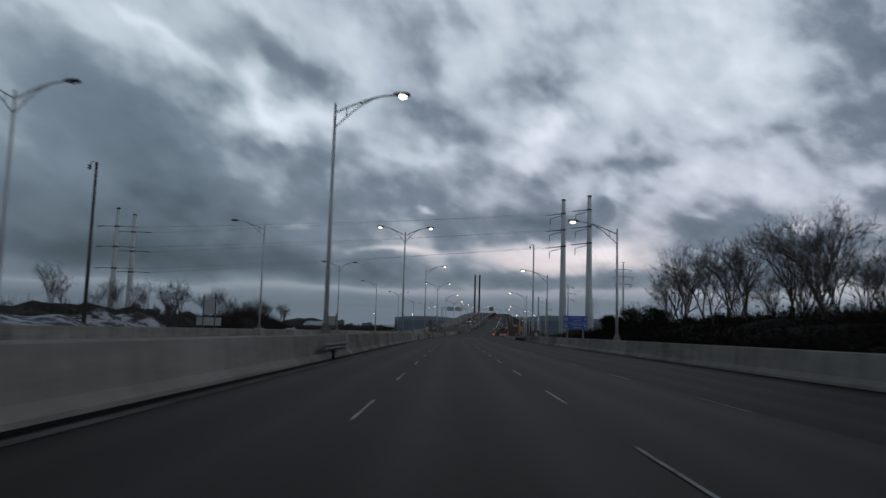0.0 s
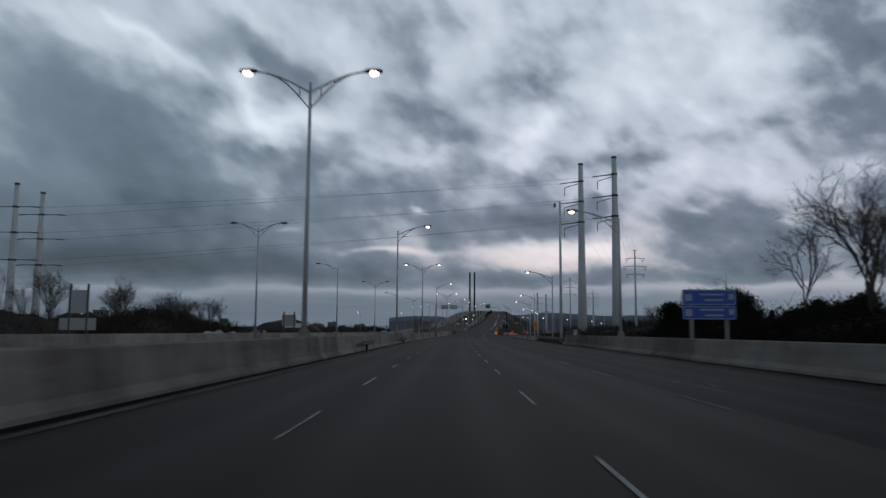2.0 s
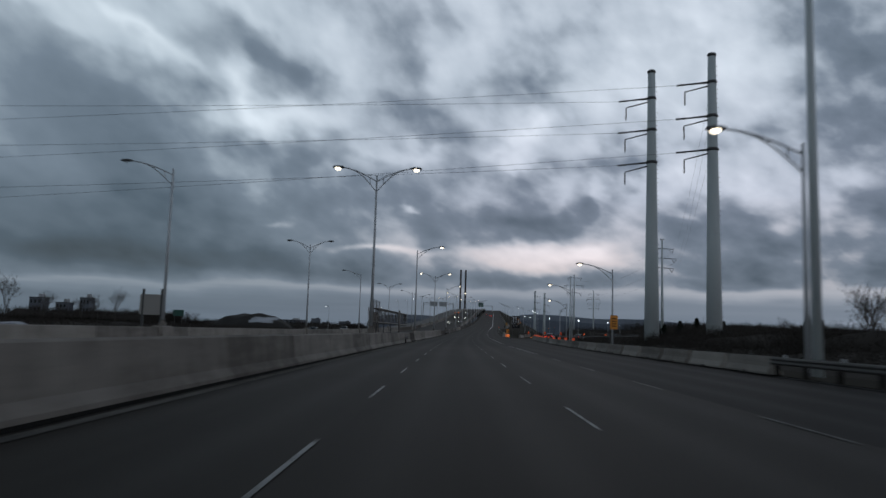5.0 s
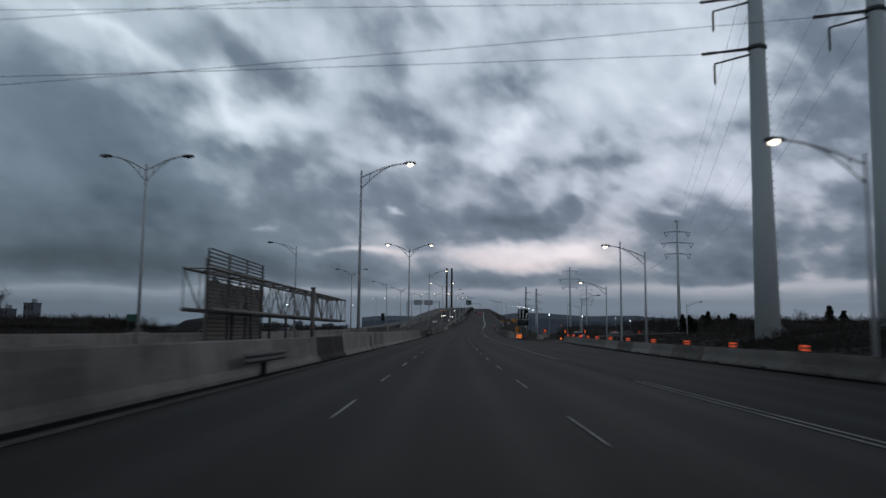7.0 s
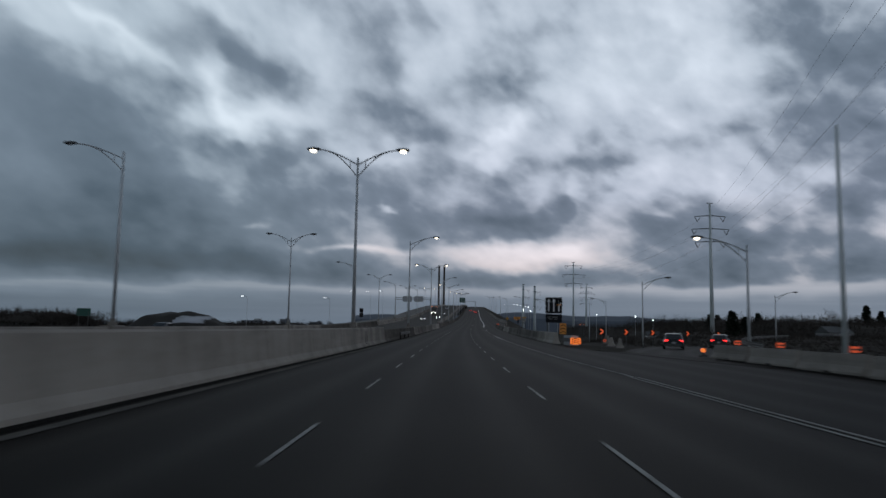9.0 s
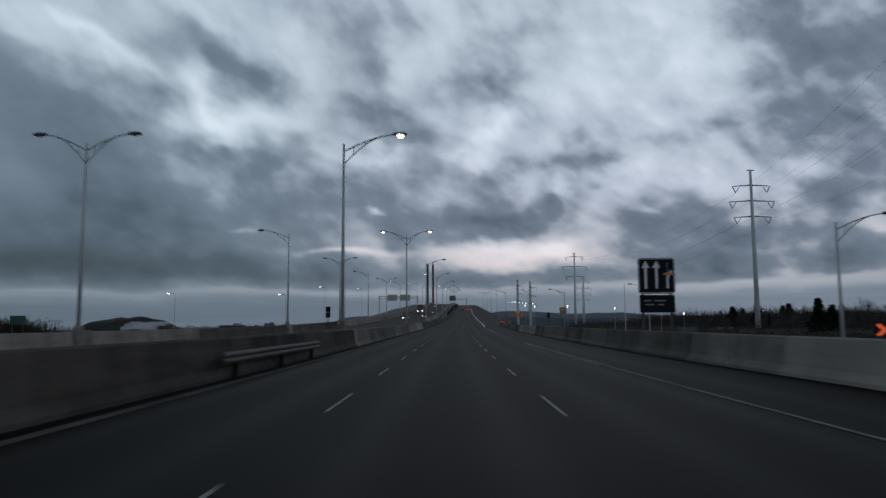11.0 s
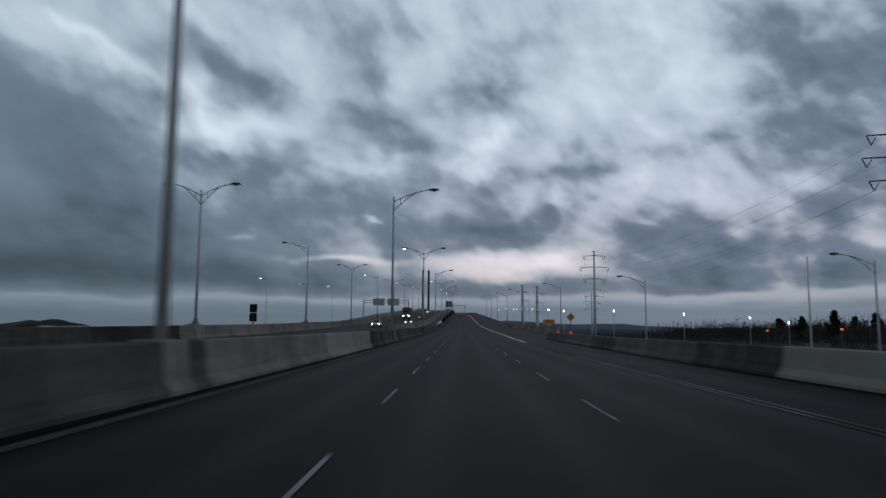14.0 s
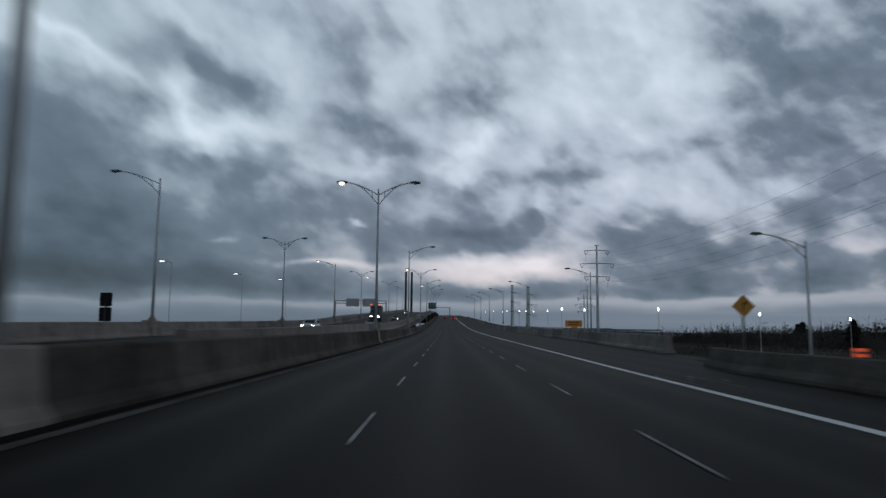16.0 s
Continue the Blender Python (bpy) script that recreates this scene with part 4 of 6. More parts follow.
# ---------------------------------------------------------------- truss stored on the median
def stored_truss():
    a, b = place(177.0, -8.75), place(200.2, -7.95)
    yaw = -math.degrees(math.atan2(b.x - a.x, b.y - a.y))
    long = (b - a).length
    ob = thing("sign_gantry_truss", pose(a.x, a.y, 0, 0, 0, yaw), "grey steel gantry truss laid along the median beside a louvre panel", "gantry truss")
    w, z0, z1 = 1.0, 2.02, 3.44
    corners = [(-w / 2, z0), (w / 2, z0), (w / 2, z1), (-w / 2, z1)]
    for x, z in corners:
        part("chord", Geo().tube([(x, 0, z), (x, long, z)], 0.075 if z == z0 else 0.055, 8), RUSTY, ob)
    bays = 17
    for k in range(bays + 1):
        y = long * k / bays
        for (xa, za), (xb, zb) in zip(corners, corners[1:] + corners[:1]):
            part("brace", Geo().rod((xa, y, za), (xb, y, zb), 0.022, 5), RUSTY, ob)
            if k < bays:
                up = k % 2 == 0
                p, q = ((xa, y, za), (xb, y + long / bays, zb)) if up else ((xb, y, zb), (xa, y + long / bays, za))
                part("brace", Geo().rod(p, q, 0.024, 5), RUSTY, ob)
    part("walkway", Geo().box((0, long / 2, z0 - 0.07), (0.5, long, 0.05)), DARK_STEEL, ob)
    part("end_post", Geo().box((0.3, -0.02, 2.3), (0.05, 0.05, 3.0)), RUSTY, ob)
    for y in (5.0, 10.6):
        for x in (-0.4, 0.4):
            part("support_leg", Geo().box((x, y, 0.98), (0.10, 0.10, 2.0)), DARK_STEEL, ob)
    return ob


stored_truss()


def louvre_panel():
    """A sign panel of thin bars on uprights, open at its top and backed lower down."""
    a, b = place(180.0, -9.45), place(187.3, -9.42)
    yaw = -math.degrees(math.atan2(b.x - a.x, b.y - a.y))
    long = (b - a).length
    ob = thing("louvre_panel", pose(a.x, a.y, 0, 0, 0, yaw), "weathered grey-brown panel of thin bars standing behind the truss", "panel")
    for k in range(23):
        z = 0.95 + k * 0.162
        part("bar", Geo().box((0, long / 2, z), (0.05, long, 0.055)), RUSTY, ob)
    for y in (0.05, long * 0.33, long * 0.66, long - 0.05):
        part("upright", Geo().box((-0.07, y, 2.2), (0.07, 0.09, 4.6)), DARK_STEEL, ob)
    rnd = random.Random(8)
    for k in range(9):
        y = long * (k + 0.5) / 9
        part("backing_sheet", Geo().box((-0.16, y, 2.05 + rnd.uniform(-0.05, 0.05)), (0.03, long / 9 - 0.03, 2.5)), LOUVRE, ob)
    return ob


louvre_panel()
ob = thing("sign_column", on_road(189.1, -7.3), "short grey steel column standing behind the median barrier", "column")
part("shaft", Geo().tube([(0, 0, -0.3), (0, 0, 3.55)], 0.11, 12), RUSTY, ob, smooth=True)
part("cap", Geo().tube([(0, 0, 3.55), (0, 0, 3.60)], 0.14, 12), DARK_STEEL, ob)
part("base_plate", Geo().box((0, 0, 0.03), (0.6, 0.6, 0.06)), DARK_STEEL, ob)


# ---------------------------------------------------------------- steel rails
W_FACE = [(0.0, 0.155), (0.05, 0.12), (0.075, 0.075), (0.05, 0.035), (0.012, 0.0), (0.05, -0.035), (0.075, -0.075), (0.05, -0.12), (0.0, -0.155), (-0.012, -0.15), (0.035, -0.075), (-0.015, 0.0), (0.035, 0.075), (-0.012, 0.15)]


def beam_rail(s0, s1, d, h, face, posts, label):
    """A W-beam rail along the road; face: 1 if it faces to the right. posts: distances."""
    m = on_lane((s0 + s1) / 2, d)
    inv = m.inverted()
    ob = thing("guard_rail", m, label, "guard rail")
    rows = []
    n = max(2, int((s1 - s0) / 4) + 1)
    for k in range(n):
        s = s0 + (s1 - s0) * k / (n - 1)
        rows.append([inv @ lane(s, d + face * x, h + z) for x, z in W_FACE])
    part("beam", Geo().sweep(rows), STEEL, ob)
    for s in posts:
        p = inv @ lane(s, d - face * 0.07, (h + 0.1) / 2)
        part("post", Geo().box(p, (0.13, 0.16, h + 0.12)), DARK_TIMBER, ob)
    return ob


for a, b in ((23.4, 28.0), (81.6, 86.7), (108.6, 112.6), (170.0, 173.8), (257.0, 267.3)):
    beam_rail(a, b, -5.50, 0.55, 1, [(a + b) / 2] if b - a < 7 else [a + 1, (a + b) / 2, b - 1], "short galvanised steel rail bridging a gap in the median barrier")
beam_rail(110.4, 134, 12.5, 0.55, -1, [110.9 + 1.9 * k for k in range(13)], "galvanised steel guard rail between concrete barriers")
for k in range(7):
    s = 112.6 + 3.4 * k
    ob = thing("delineator", on_lane(s, 12.5, 0.70), "small pale reflector on the guard rail", "delineator", "reflectors on the guard rail")
    part("reflector", Geo().box((0, 0, 0.05), (0.10, 0.03, 0.12)), LAMP_OFF, ob)
    part("clip", Geo().box((0, 0, -0.01), (0.05, 0.05, 0.04)), DARK_STEEL, ob)
ob = thing("barrier_end_post", on_lane(110.0, 13.0, 0.0), "grey concrete end post where the barrier meets the rail", "barrier end")
# darker concrete again, to carry the shade at the barrier's end
part("block", Geo().box((0, 0, 0.62), (0.55, 0.7, 1.24)), WORN_SHADED_CONCRETE, ob)
part("cap", Geo().box((0, 0, 1.28), (0.40, 0.5, 0.10)), WORN_SHADED_CONCRETE, ob)



def utility_cabinet(s, d, w, deep, tall, mat, word):
    ob = thing("utility_cabinet", on_ground(s, d, -0.25, -8), word + " steel utility cabinet behind the guard rail", "cabinet", "utility cabinets")
    part("plinth", Geo().box((0, 0, 0.10), (w + 0.10, deep + 0.10, 0.22)), WORN_SHADED_CONCRETE, ob)
    body = part("body", Geo().box((0, 0, 0.20 + (tall - 0.2) / 2), (w, deep, tall - 0.2)), mat, ob)
    part("roof", Geo().box((0, 0, tall + 0.02), (w + 0.06, deep + 0.06, 0.05)), mat, ob)
    door = part("door", Geo().box((0, -deep / 2 - 0.008, 0.25 + (tall - 0.3) / 2), (w * 0.86, 0.016, tall - 0.34)), mat, body)
    part("handle", Geo().box((w * 0.32, -deep / 2 - 0.028, tall * 0.55), (0.03, 0.03, 0.16)), DARK_STEEL, door)


for s, d, w, deep, tall, mat, word in ((120, 13.2, 0.72, 0.5, 2.08, STEEL, "grey"), (120, 13.85, 0.40, 0.4, 1.82, POLE_STEEL, "pale grey"), (120.2, 14.3, 0.26, 0.3, 1.96, STEEL, "narrow grey")):
    utility_cabinet(s, d, w, deep, tall, mat, word)

# handrail on the wall of the widened road
ob = thing("parapet_rail", on_lane(420, right_edge(420) + 0.36), "dark steel parapet rail on top of the concrete wall", "parapet rail")
inv = ob.matrix_basis.inverted()
for h in (1.12, 1.30):
    part("rail", Geo().tube([inv @ lane(s, right_edge(s) + 0.36, h) for s in range(389, 462, 6)], 0.05, 6), DARK_STEEL, ob)
for s in range(389, 462, 4):
    part("post", Geo().box(inv @ lane(s, right_edge(s) + 0.36, 1.14), (0.07, 0.07, 0.36)), DARK_STEEL, ob)


ORANGE_BOARD = grained("orange_sign_sheet", (0.55, 0.19, 0.02), (0.72, 0.27, 0.035), 1.0, 0.5, 0.5, bump=0)
YELLOW_BOARD = grained("amber_sign_sheet", (0.36, 0.165, 0.012), (0.47, 0.225, 0.022), 1.0, 0.5, 0.5, bump=0)
BLACK_BOARD = grained("black_sign_sheet", (0.006, 0.006, 0.007), (0.014, 0.014, 0.016), 1.0, 0.5, 0.7, bump=0, spec=0.08)
BLUE_BOARD = grained("blue_sign_sheet", (0.012, 0.050, 0.26), (0.020, 0.075, 0.36), 1.0, 0.5, 0.45, bump=0)
GREEN_BOARD = grained("green_sign_sheet", (0.006, 0.045, 0.035), (0.012, 0.075, 0.055), 1.0, 0.5, 0.5, bump=0)
BEIGE_SHEET = grained("beige_board", (0.20, 0.19, 0.17), (0.30, 0.28, 0.26), 1.0, 0.5, 0.7, bump=0)
DIM_TEXT = grained("dim_sign_text", (0.14, 0.14, 0.145), (0.24, 0.24, 0.245), 1.0, 0.5, 0.6, bump=0)
GREY_SHEET = grained("sign_back_aluminium", (0.22, 0.23, 0.24), (0.34, 0.35, 0.36), 1.0, 0.5, 0.5, 0.4, bump=0)


# ---------------------------------------------------------------- temporary barriers and road works
JERSEY = [(-0.30, 0.0), (-0.30, 0.08), (-0.16, 0.30), (-0.10, 0.70), (0.10, 0.70), (0.16, 0.30), (0.30, 0.08), (0.30, 0.0)]


def jersey_block(s, d, length, mat, yaw=0.0, ground_z=None):
    m = on_lane(s, d, ground_z or 0.0, yaw)
    ob = thing("jersey_barrier", m, "movable concrete traffic barrier block on the asphalt", "jersey barrier", "movable barrier blocks")
    rows = [[(x, y, z) for x, z in JERSEY] for y in (-length * UNIT / 2, length * UNIT / 2)]
    g = Geo().sweep(rows)
    part("block", g, mat, ob)
    part("foot_slot", Geo().box((0, 0, 0.035), (0.62, 0.5, 0.07)), DARK_CONCRETE, ob)
    part("lifting_hook", Geo().tube([(0, -0.15, 0.68), (0, -0.1, 0.76), (0, 0.1, 0.76), (0, 0.15, 0.68)], 0.02, 5), DARK_STEEL, ob)
    return ob


JERSEY_MATS = [PALE_CONCRETE, PALE_CONCRETE, PALE_CONCRETE, DARK_CONCRETE]
k = 0
s = 135.8
while s < 229.5:
    jersey_block(s, right_edge(s) + 0.30, 4.1, JERSEY_MATS[3 if k % 6 == 3 else 0] if k % 3 else CONCRETE)
    s += 4.2
    k += 1


def barrier_light(s, d, h):
    ob = thing("barrier_light", on_lane(s, d, h), "small orange reflective warning panel on a barrier block", "warning panel", "orange panels on the barrier")
    part("panel", Geo().box((0, 0, 0.16), (0.28, 0.05, 0.21)), ORANGE, ob, "glowing orange panel")
    part("stripe", Geo().box((0, -0.03, 0.16), (0.25, 0.012, 0.06)), DARK_STEEL, ob)
    part("stem", Geo().box((0, 0, 0.02), (0.06, 0.06, 0.08)), DARK_STEEL, ob)


for s in (175.4, 181.0, 186.5, 192.3, 198.4, 204.0, 209.3, 213.8, 218.6, 223.5, 227.6):
    barrier_light(s, right_edge(s) + 0.30, 0.70)
for s in (359.8, 366.6):
    barrier_light(s, right_edge(s) + 0.36, 0.69)

def board(ob, name, w, h, z, mat, y=0.0, x=0.0, border=None):
    """A sign sheet facing -y, with rounded corners and a rim of its own."""
    g = Geo()
    r = min(w, h) * 0.08
    ring = []
    for cx, cz, a0 in ((w / 2 - r, h / 2 - r, 0), (-w / 2 + r, h / 2 - r, 90), (-w / 2 + r, -h / 2 + r, 180), (w / 2 - r, -h / 2 + r, 270)):
        ring += [(x + cx + r * math.cos(radians(a0 + q)), z + cz + r * math.sin(radians(a0 + q))) for q in (0, 30, 60, 90)]
    g.sweep([[(px_, y - 0.02, pz_) for px_, pz_ in reversed(ring)], [(px_, y + 0.02, pz_) for px_, pz_ in reversed(ring)]])
    g.f = [tuple(reversed(f)) for f in g.f]
    sheet = part(name, g, mat, ob)
    if border:
        b = Geo()
        for dx, dz, sx, sz in ((0, h / 2 - 0.05, w - 0.14, 0.035), (0, -h / 2 + 0.05, w - 0.14, 0.035), (w / 2 - 0.05, 0, 0.035, h - 0.14), (-w / 2 + 0.05, 0, 0.035, h - 0.14)):
            b.box((x + dx, y - 0.025, z + dz), (sx, 0.008, sz))
        part("border", b, border, sheet)
    return sheet


def posts(ob, xs, top, r=0.05, mat=None, low=-0.3):
    for x in xs:
        part("post", Geo().box((x, 0.08, (top + low) / 2), (r * 2, r * 2, top - low)), mat or STEEL, ob)


DULL_SHEET = grained("aged_pale_sign_sheet", (0.16, 0.20, 0.30), (0.26, 0.31, 0.42), 1.0, 0.5, 0.6, bump=0)
# blue service sign
ob = thing("road_sign", on_ground(80.2, 14.2, -0.05), "blue roadside information sign with two panels on two posts", "road sign")
for z, h in ((3.30, 0.86), (2.47, 0.74)):
    sheet = board(ob, "panel", 2.9, h, z, BLUE_BOARD, border=DULL_SHEET)
    for x, w, dz in ((0.15, 1.3, 0.16), (0.25, 1.0, -0.14)):
        part("text_bar", Geo().box((x, -0.03, z + dz), (w, 0.008, 0.10)), DULL_SHEET, sheet)
    part("symbol", Geo().box((-1.12, -0.03, z), (0.38, 0.008, 0.38)), DULL_SHEET, sheet)
    part("symbol", Geo().box((1.18, -0.03, z + 0.05), (0.26, 0.008, 0.30)), DULL_SHEET, sheet)
posts(ob, (-0.95, 0.95), 3.6, 0.09, PALE_CONCRETE)

# black lane sign at the gore
ob = thing("road_sign", on_road(280.4, 11.8, 0.17), "black lane guidance sign with three white arrows and a text plate", "road sign")
sheet = board(ob, "arrow_panel", 2.1, 2.05, 3.85, BLACK_BOARD, border=WHITE_SHEET)
for x in (-0.62, 0.0):
    g = Geo().box((x, -0.03, 3.75), (0.15, 0.008, 1.25))
    n = len(g.v)
    g.v += [Vector((x - 0.24, -0.034, 4.30)), Vector((x + 0.24, -0.034, 4.30)), Vector((x, -0.034, 4.72))]
    g.f.append((n, n + 1, n + 2))
    part("arrow", g, WHITE_SHEET, sheet)
g = Geo().box((0.62, -0.03, 3.45), (0.15, 0.008, 0.65))
g.bar((0.62, -0.03, 3.75), (0.86, -0.03, 4.15), 0.008, 0.14)
g.bar((0.62, -0.03, 3.75), (0.62, -0.03, 4.6), 0.008, 0.10)
part("arrow", g, WHITE_SHEET, sheet)
part("symbol", Geo().box((0.66, -0.032, 3.95), (0.55, 0.008, 0.12)), ORANGE_BOARD, sheet)
sheet = board(ob, "text_panel", 2.0, 1.0, 2.25, BLACK_BOARD)
for x, w, z in ((-0.55, 0.42, 2.42), (0.15, 0.62, 2.42), (-0.45, 0.5, 2.20), (0.2, 0.35, 2.20)):
    part("text_bar", Geo().box((x, -0.03, z), (w, 0.008, 0.07)), DIM_TEXT, sheet)
posts(ob, (-0.8, 0.8), 4.8, 0.06, low=-0.9)


def chevron_board(ob, w, h, z, y=0.0, lit=True):
    sheet = board(ob, "panel", w, h, z, AMBER if lit else ORANGE_BOARD, y)
    for k in range(3):
        zz = z - h * 0.32 + k * h * 0.3
        g = Geo().bar((-w * 0.42, y - 0.03, zz - 0.06), (0, y - 0.03, zz + 0.08), 0.008, 0.07).bar((w * 0.42, y - 0.03, zz - 0.06), (0, y - 0.03, zz + 0.08), 0.008, 0.07)
        part("chevron", g, BLACK_BOARD, sheet)
    return sheet


ob = thing("crash_cushion", on_lane(245, 9.6, 0.0), "grey crash cushion with an orange chevron nose at the gore", "crash cushion")
for k in range(4):
    part("module", Geo().tube([(0, 0.9 + k * 0.95, 0.05), (0, 0.9 + k * 0.95, 0.85)], 0.40, 12), GREY_SHEET, ob)
part("rail", Geo().box((0.42, 2.3, 0.5), (0.05, 4.2, 0.3)).box((-0.42, 2.3, 0.5), (0.05, 4.2, 0.3)), STEEL, ob)
chevron_board(ob, 0.80, 0.50, 0.42)
ob = thing("chevron_sign", on_lane(252.5, 9.92, -0.1), "orange chevron marker on a post beside the gore", "chevron sign")
chevron_board(ob, 0.6, 1.0, 1.45, lit=False)
posts(ob, (0,), 1.95, 0.04)
for s, d, yaw in ((262, 13.9, -12), (271, 18.4, -16), (276.5, 22.8, -20), (285.5, 29.8, -26), (294, 36.9, -32)):
    ob = thing("chevron_sign", on_ground(s, d, -0.6, yaw), "glowing orange curve arrow on a short post", "chevron sign", "curve arrows on the ramp")
    sheet = board(ob, "panel", 0.52, 0.64, 2.22, BLACK_BOARD)
    part("arrow", Geo().bar((-0.13, -0.03, 2.46), (0.15, -0.03, 2.22), 0.012, 0.13).bar((-0.13, -0.03, 1.98), (0.15, -0.03, 2.22), 0.012, 0.13), ARROW_GLOW, sheet)
    posts(ob, (0,), 2.4, 0.04)


for s, d, mat in ((243.2, 12.6, PALE_CONCRETE), (246.9, 12.9, PALE_CONCRETE), (254.6, 14.4, PALE_CONCRETE), (258.4, 15.4, CONCRETE)):
    jersey_block(s, d, 3.6, mat, -12, 0.02)
barrier_light(252.0, 13.6, 0.18)
ob = thing("warning_light", on_lane(230.8, 13.72, 0.0), "round yellow warning light on a low stand at the barrier end", "warning light")
part("stand", Geo().box((0, 0, 0.05), (0.34, 0.34, 0.10)).box((0, 0, 0.18), (0.06, 0.06, 0.20)), DARK_STEEL, ob)
part("lens", Geo().tube([(0, -0.05, 0.36), (0, 0.05, 0.36)], 0.11, 14), AMBER, ob, "glowing yellow lens")

# the rail on the inside of the bending ramp
ob = thing("guard_rail", on_lane(262, exit_mid(262) + 5.3), "low galvanised guard rail along the bending exit ramp", "guard rail")
inv = ob.matrix_basis.inverted()
part("beam", Geo().sweep([[inv @ lane(s, exit_mid(s) + 5.3 + x, 0.55 + z) for x, z in W_FACE] for s in range(236, 291, 3)]), STEEL, ob)
for s in range(237, 290, 4):
    part("post", Geo().box(inv @ lane(s, exit_mid(s) + 5.38, 0.33), (0.13, 0.13, 0.66)), DARK_STEEL, ob)

ob = thing("warning_sign", on_road(378.8, 11.1, -0.75), "amber diamond warning sign on a thin post", "warning sign")
g = Geo()
g.sweep([[(0.46 * math.cos(a), y, 3.05 + 0.46 * math.sin(a)) for a in [math.pi / 2 * k for k in range(4)]] for y in (-0.02, 0.02)])
sheet = part("panel", g, YELLOW_BOARD, ob)
part("symbol", Geo().bar((-0.02, -0.03, 2.85), (-0.02, -0.03, 3.2), 0.01, 0.06).bar((-0.02, -0.03, 3.1), (0.16, -0.03, 3.25), 0.01, 0.05), BLACK_BOARD, sheet)
posts(ob, (0,), 3.0, 0.035)

ob = thing("work_sign", on_road(304, 10.12, -0.07), "white road works board with an orange header behind the barrier", "work sign")
board(ob, "header", 0.66, 0.22, 2.68, YELLOW_BOARD)
sheet = board(ob, "panel", 0.64, 0.46, 2.32, BEIGE_SHEET)
for z, w in ((2.44, 0.40), (2.35, 0.46), (2.22, 0.44)):
    part("text_bar", Geo().box((0, -0.03, z), (w, 0.008, 0.030)), STEEL, sheet)
posts(ob, (-0.22, 0.22), 2.6, 0.02)

ob = thing("work_sign", on_road(449.8, 18.0, -1.5), "wide orange road works sign on two posts", "work sign")
sheet = board(ob, "panel", 2.5, 0.95, 3.35, ORANGE_BOARD)
part("tab", Geo().box((0.1, 0, 2.70), (1.0, 0.04, 0.40)), ORANGE_BOARD, sheet)
for z in (3.55, 3.2):
    part("text_bar", Geo().box((0, -0.03, z), (1.6, 0.008, 0.12)), BLACK_BOARD, sheet)
posts(ob, (-1.0, 1.0), 3.7, 0.05)
ob = thing("work_sign", on_road(173.95, 14.78, -0.6), "tall orange road works sign beside the temporary barrier", "work sign")
sheet = board(ob, "panel", 0.72, 1.33, 3.26, ORANGE_BOARD)
for z in (3.6, 3.36, 3.12, 2.9):
    part("text_bar", Geo().box((0, -0.03, z), (0.46, 0.008, 0.08)), BLACK_BOARD, sheet)
posts(ob, (0,), 3.5, 0.04)

for s, d, w, h, z in ((421.7, -36.4, 1.3, 3.0, 3.1),):
    ob = thing("message_sign", on_road(s, d, 0.0), "tall black electronic sign seen dark on a post", "electronic sign", "dark electronic signs")
    board(ob, "upper_panel", w, h * 0.48, z + h * 0.26, BLACK_BOARD)
    board(ob, "lower_panel", w, h * 0.48, z - h * 0.26, BLACK_BOARD)
    posts(ob, (0,), z + 0.3, 0.10, low=-3.0)

ob = thing("overhead_sign", on_road(802, -10.4, 0.0), "dark green overhead sign on a cantilever post", "overhead sign")
board(ob, "panel", 5.2, 4.4, 6.6, GREEN_BOARD)
part("arm", Geo().box((6.0, 0.2, 5.6), (12.0, 0.35, 0.4)), GREY_SHEET, ob)
part("post", Geo().tube([(12.0, 0.2, -1), (12.0, 0.2, 5.8)], 0.3, 10), GREY_SHEET, ob)
ob = thing("sign_gantry", on_road(700, -46, 0.0), "grey gantry with two large sign backs over the oncoming lanes", "sign gantry")
for x in (-4.2, 4.4):
    sheet = board(ob, "panel", 7.0, 4.2, 7.6, GREY_SHEET, x=x)
for z in (7.2, 8.6):
    part("beam", Geo().box((0, 0.4, z), (27, 0.4, 0.4)), GREY_SHEET, ob)
for x in (-13.4, 13.4):
    part("post", Geo().tube([(x, 0.4, -3), (x, 0.4, 8.6)], 0.35, 10), GREY_SHEET, ob)
ob = thing("traffic_billboard", on_ground(131.5, -50.6), "grey billboard panel on two dark posts", "billboard")
board(ob, "panel", 2.8, 3.1, 5.6, GREY_SHEET)
board(ob, "lower_panel", 5.0, 1.6, 2.6, GREY_SHEET)
posts(ob, (-1.2, 1.2), 8.0, 0.12, DARK_STEEL)
# this panel on posts stands in for a pale building
ob = thing("traffic_billboard", on_ground(193.5, -39.5), "grey billboard panel on two dark posts", "billboard")
board(ob, "panel", 3.2, 2.6, 4.2, BEIGE_SHEET)
posts(ob, (-1.2, 1.2), 6.2, 0.12, DARK_STEEL)
ob = thing("road_sign", on_ground(547, -209), "large dark green direction sign far across the fields", "road sign")
board(ob, "panel", 7.6, 4.2, 8.9, GREEN_BOARD, border=DIM_TEXT)
posts(ob, (-2.6, 2.6), 9.6, 0.16)


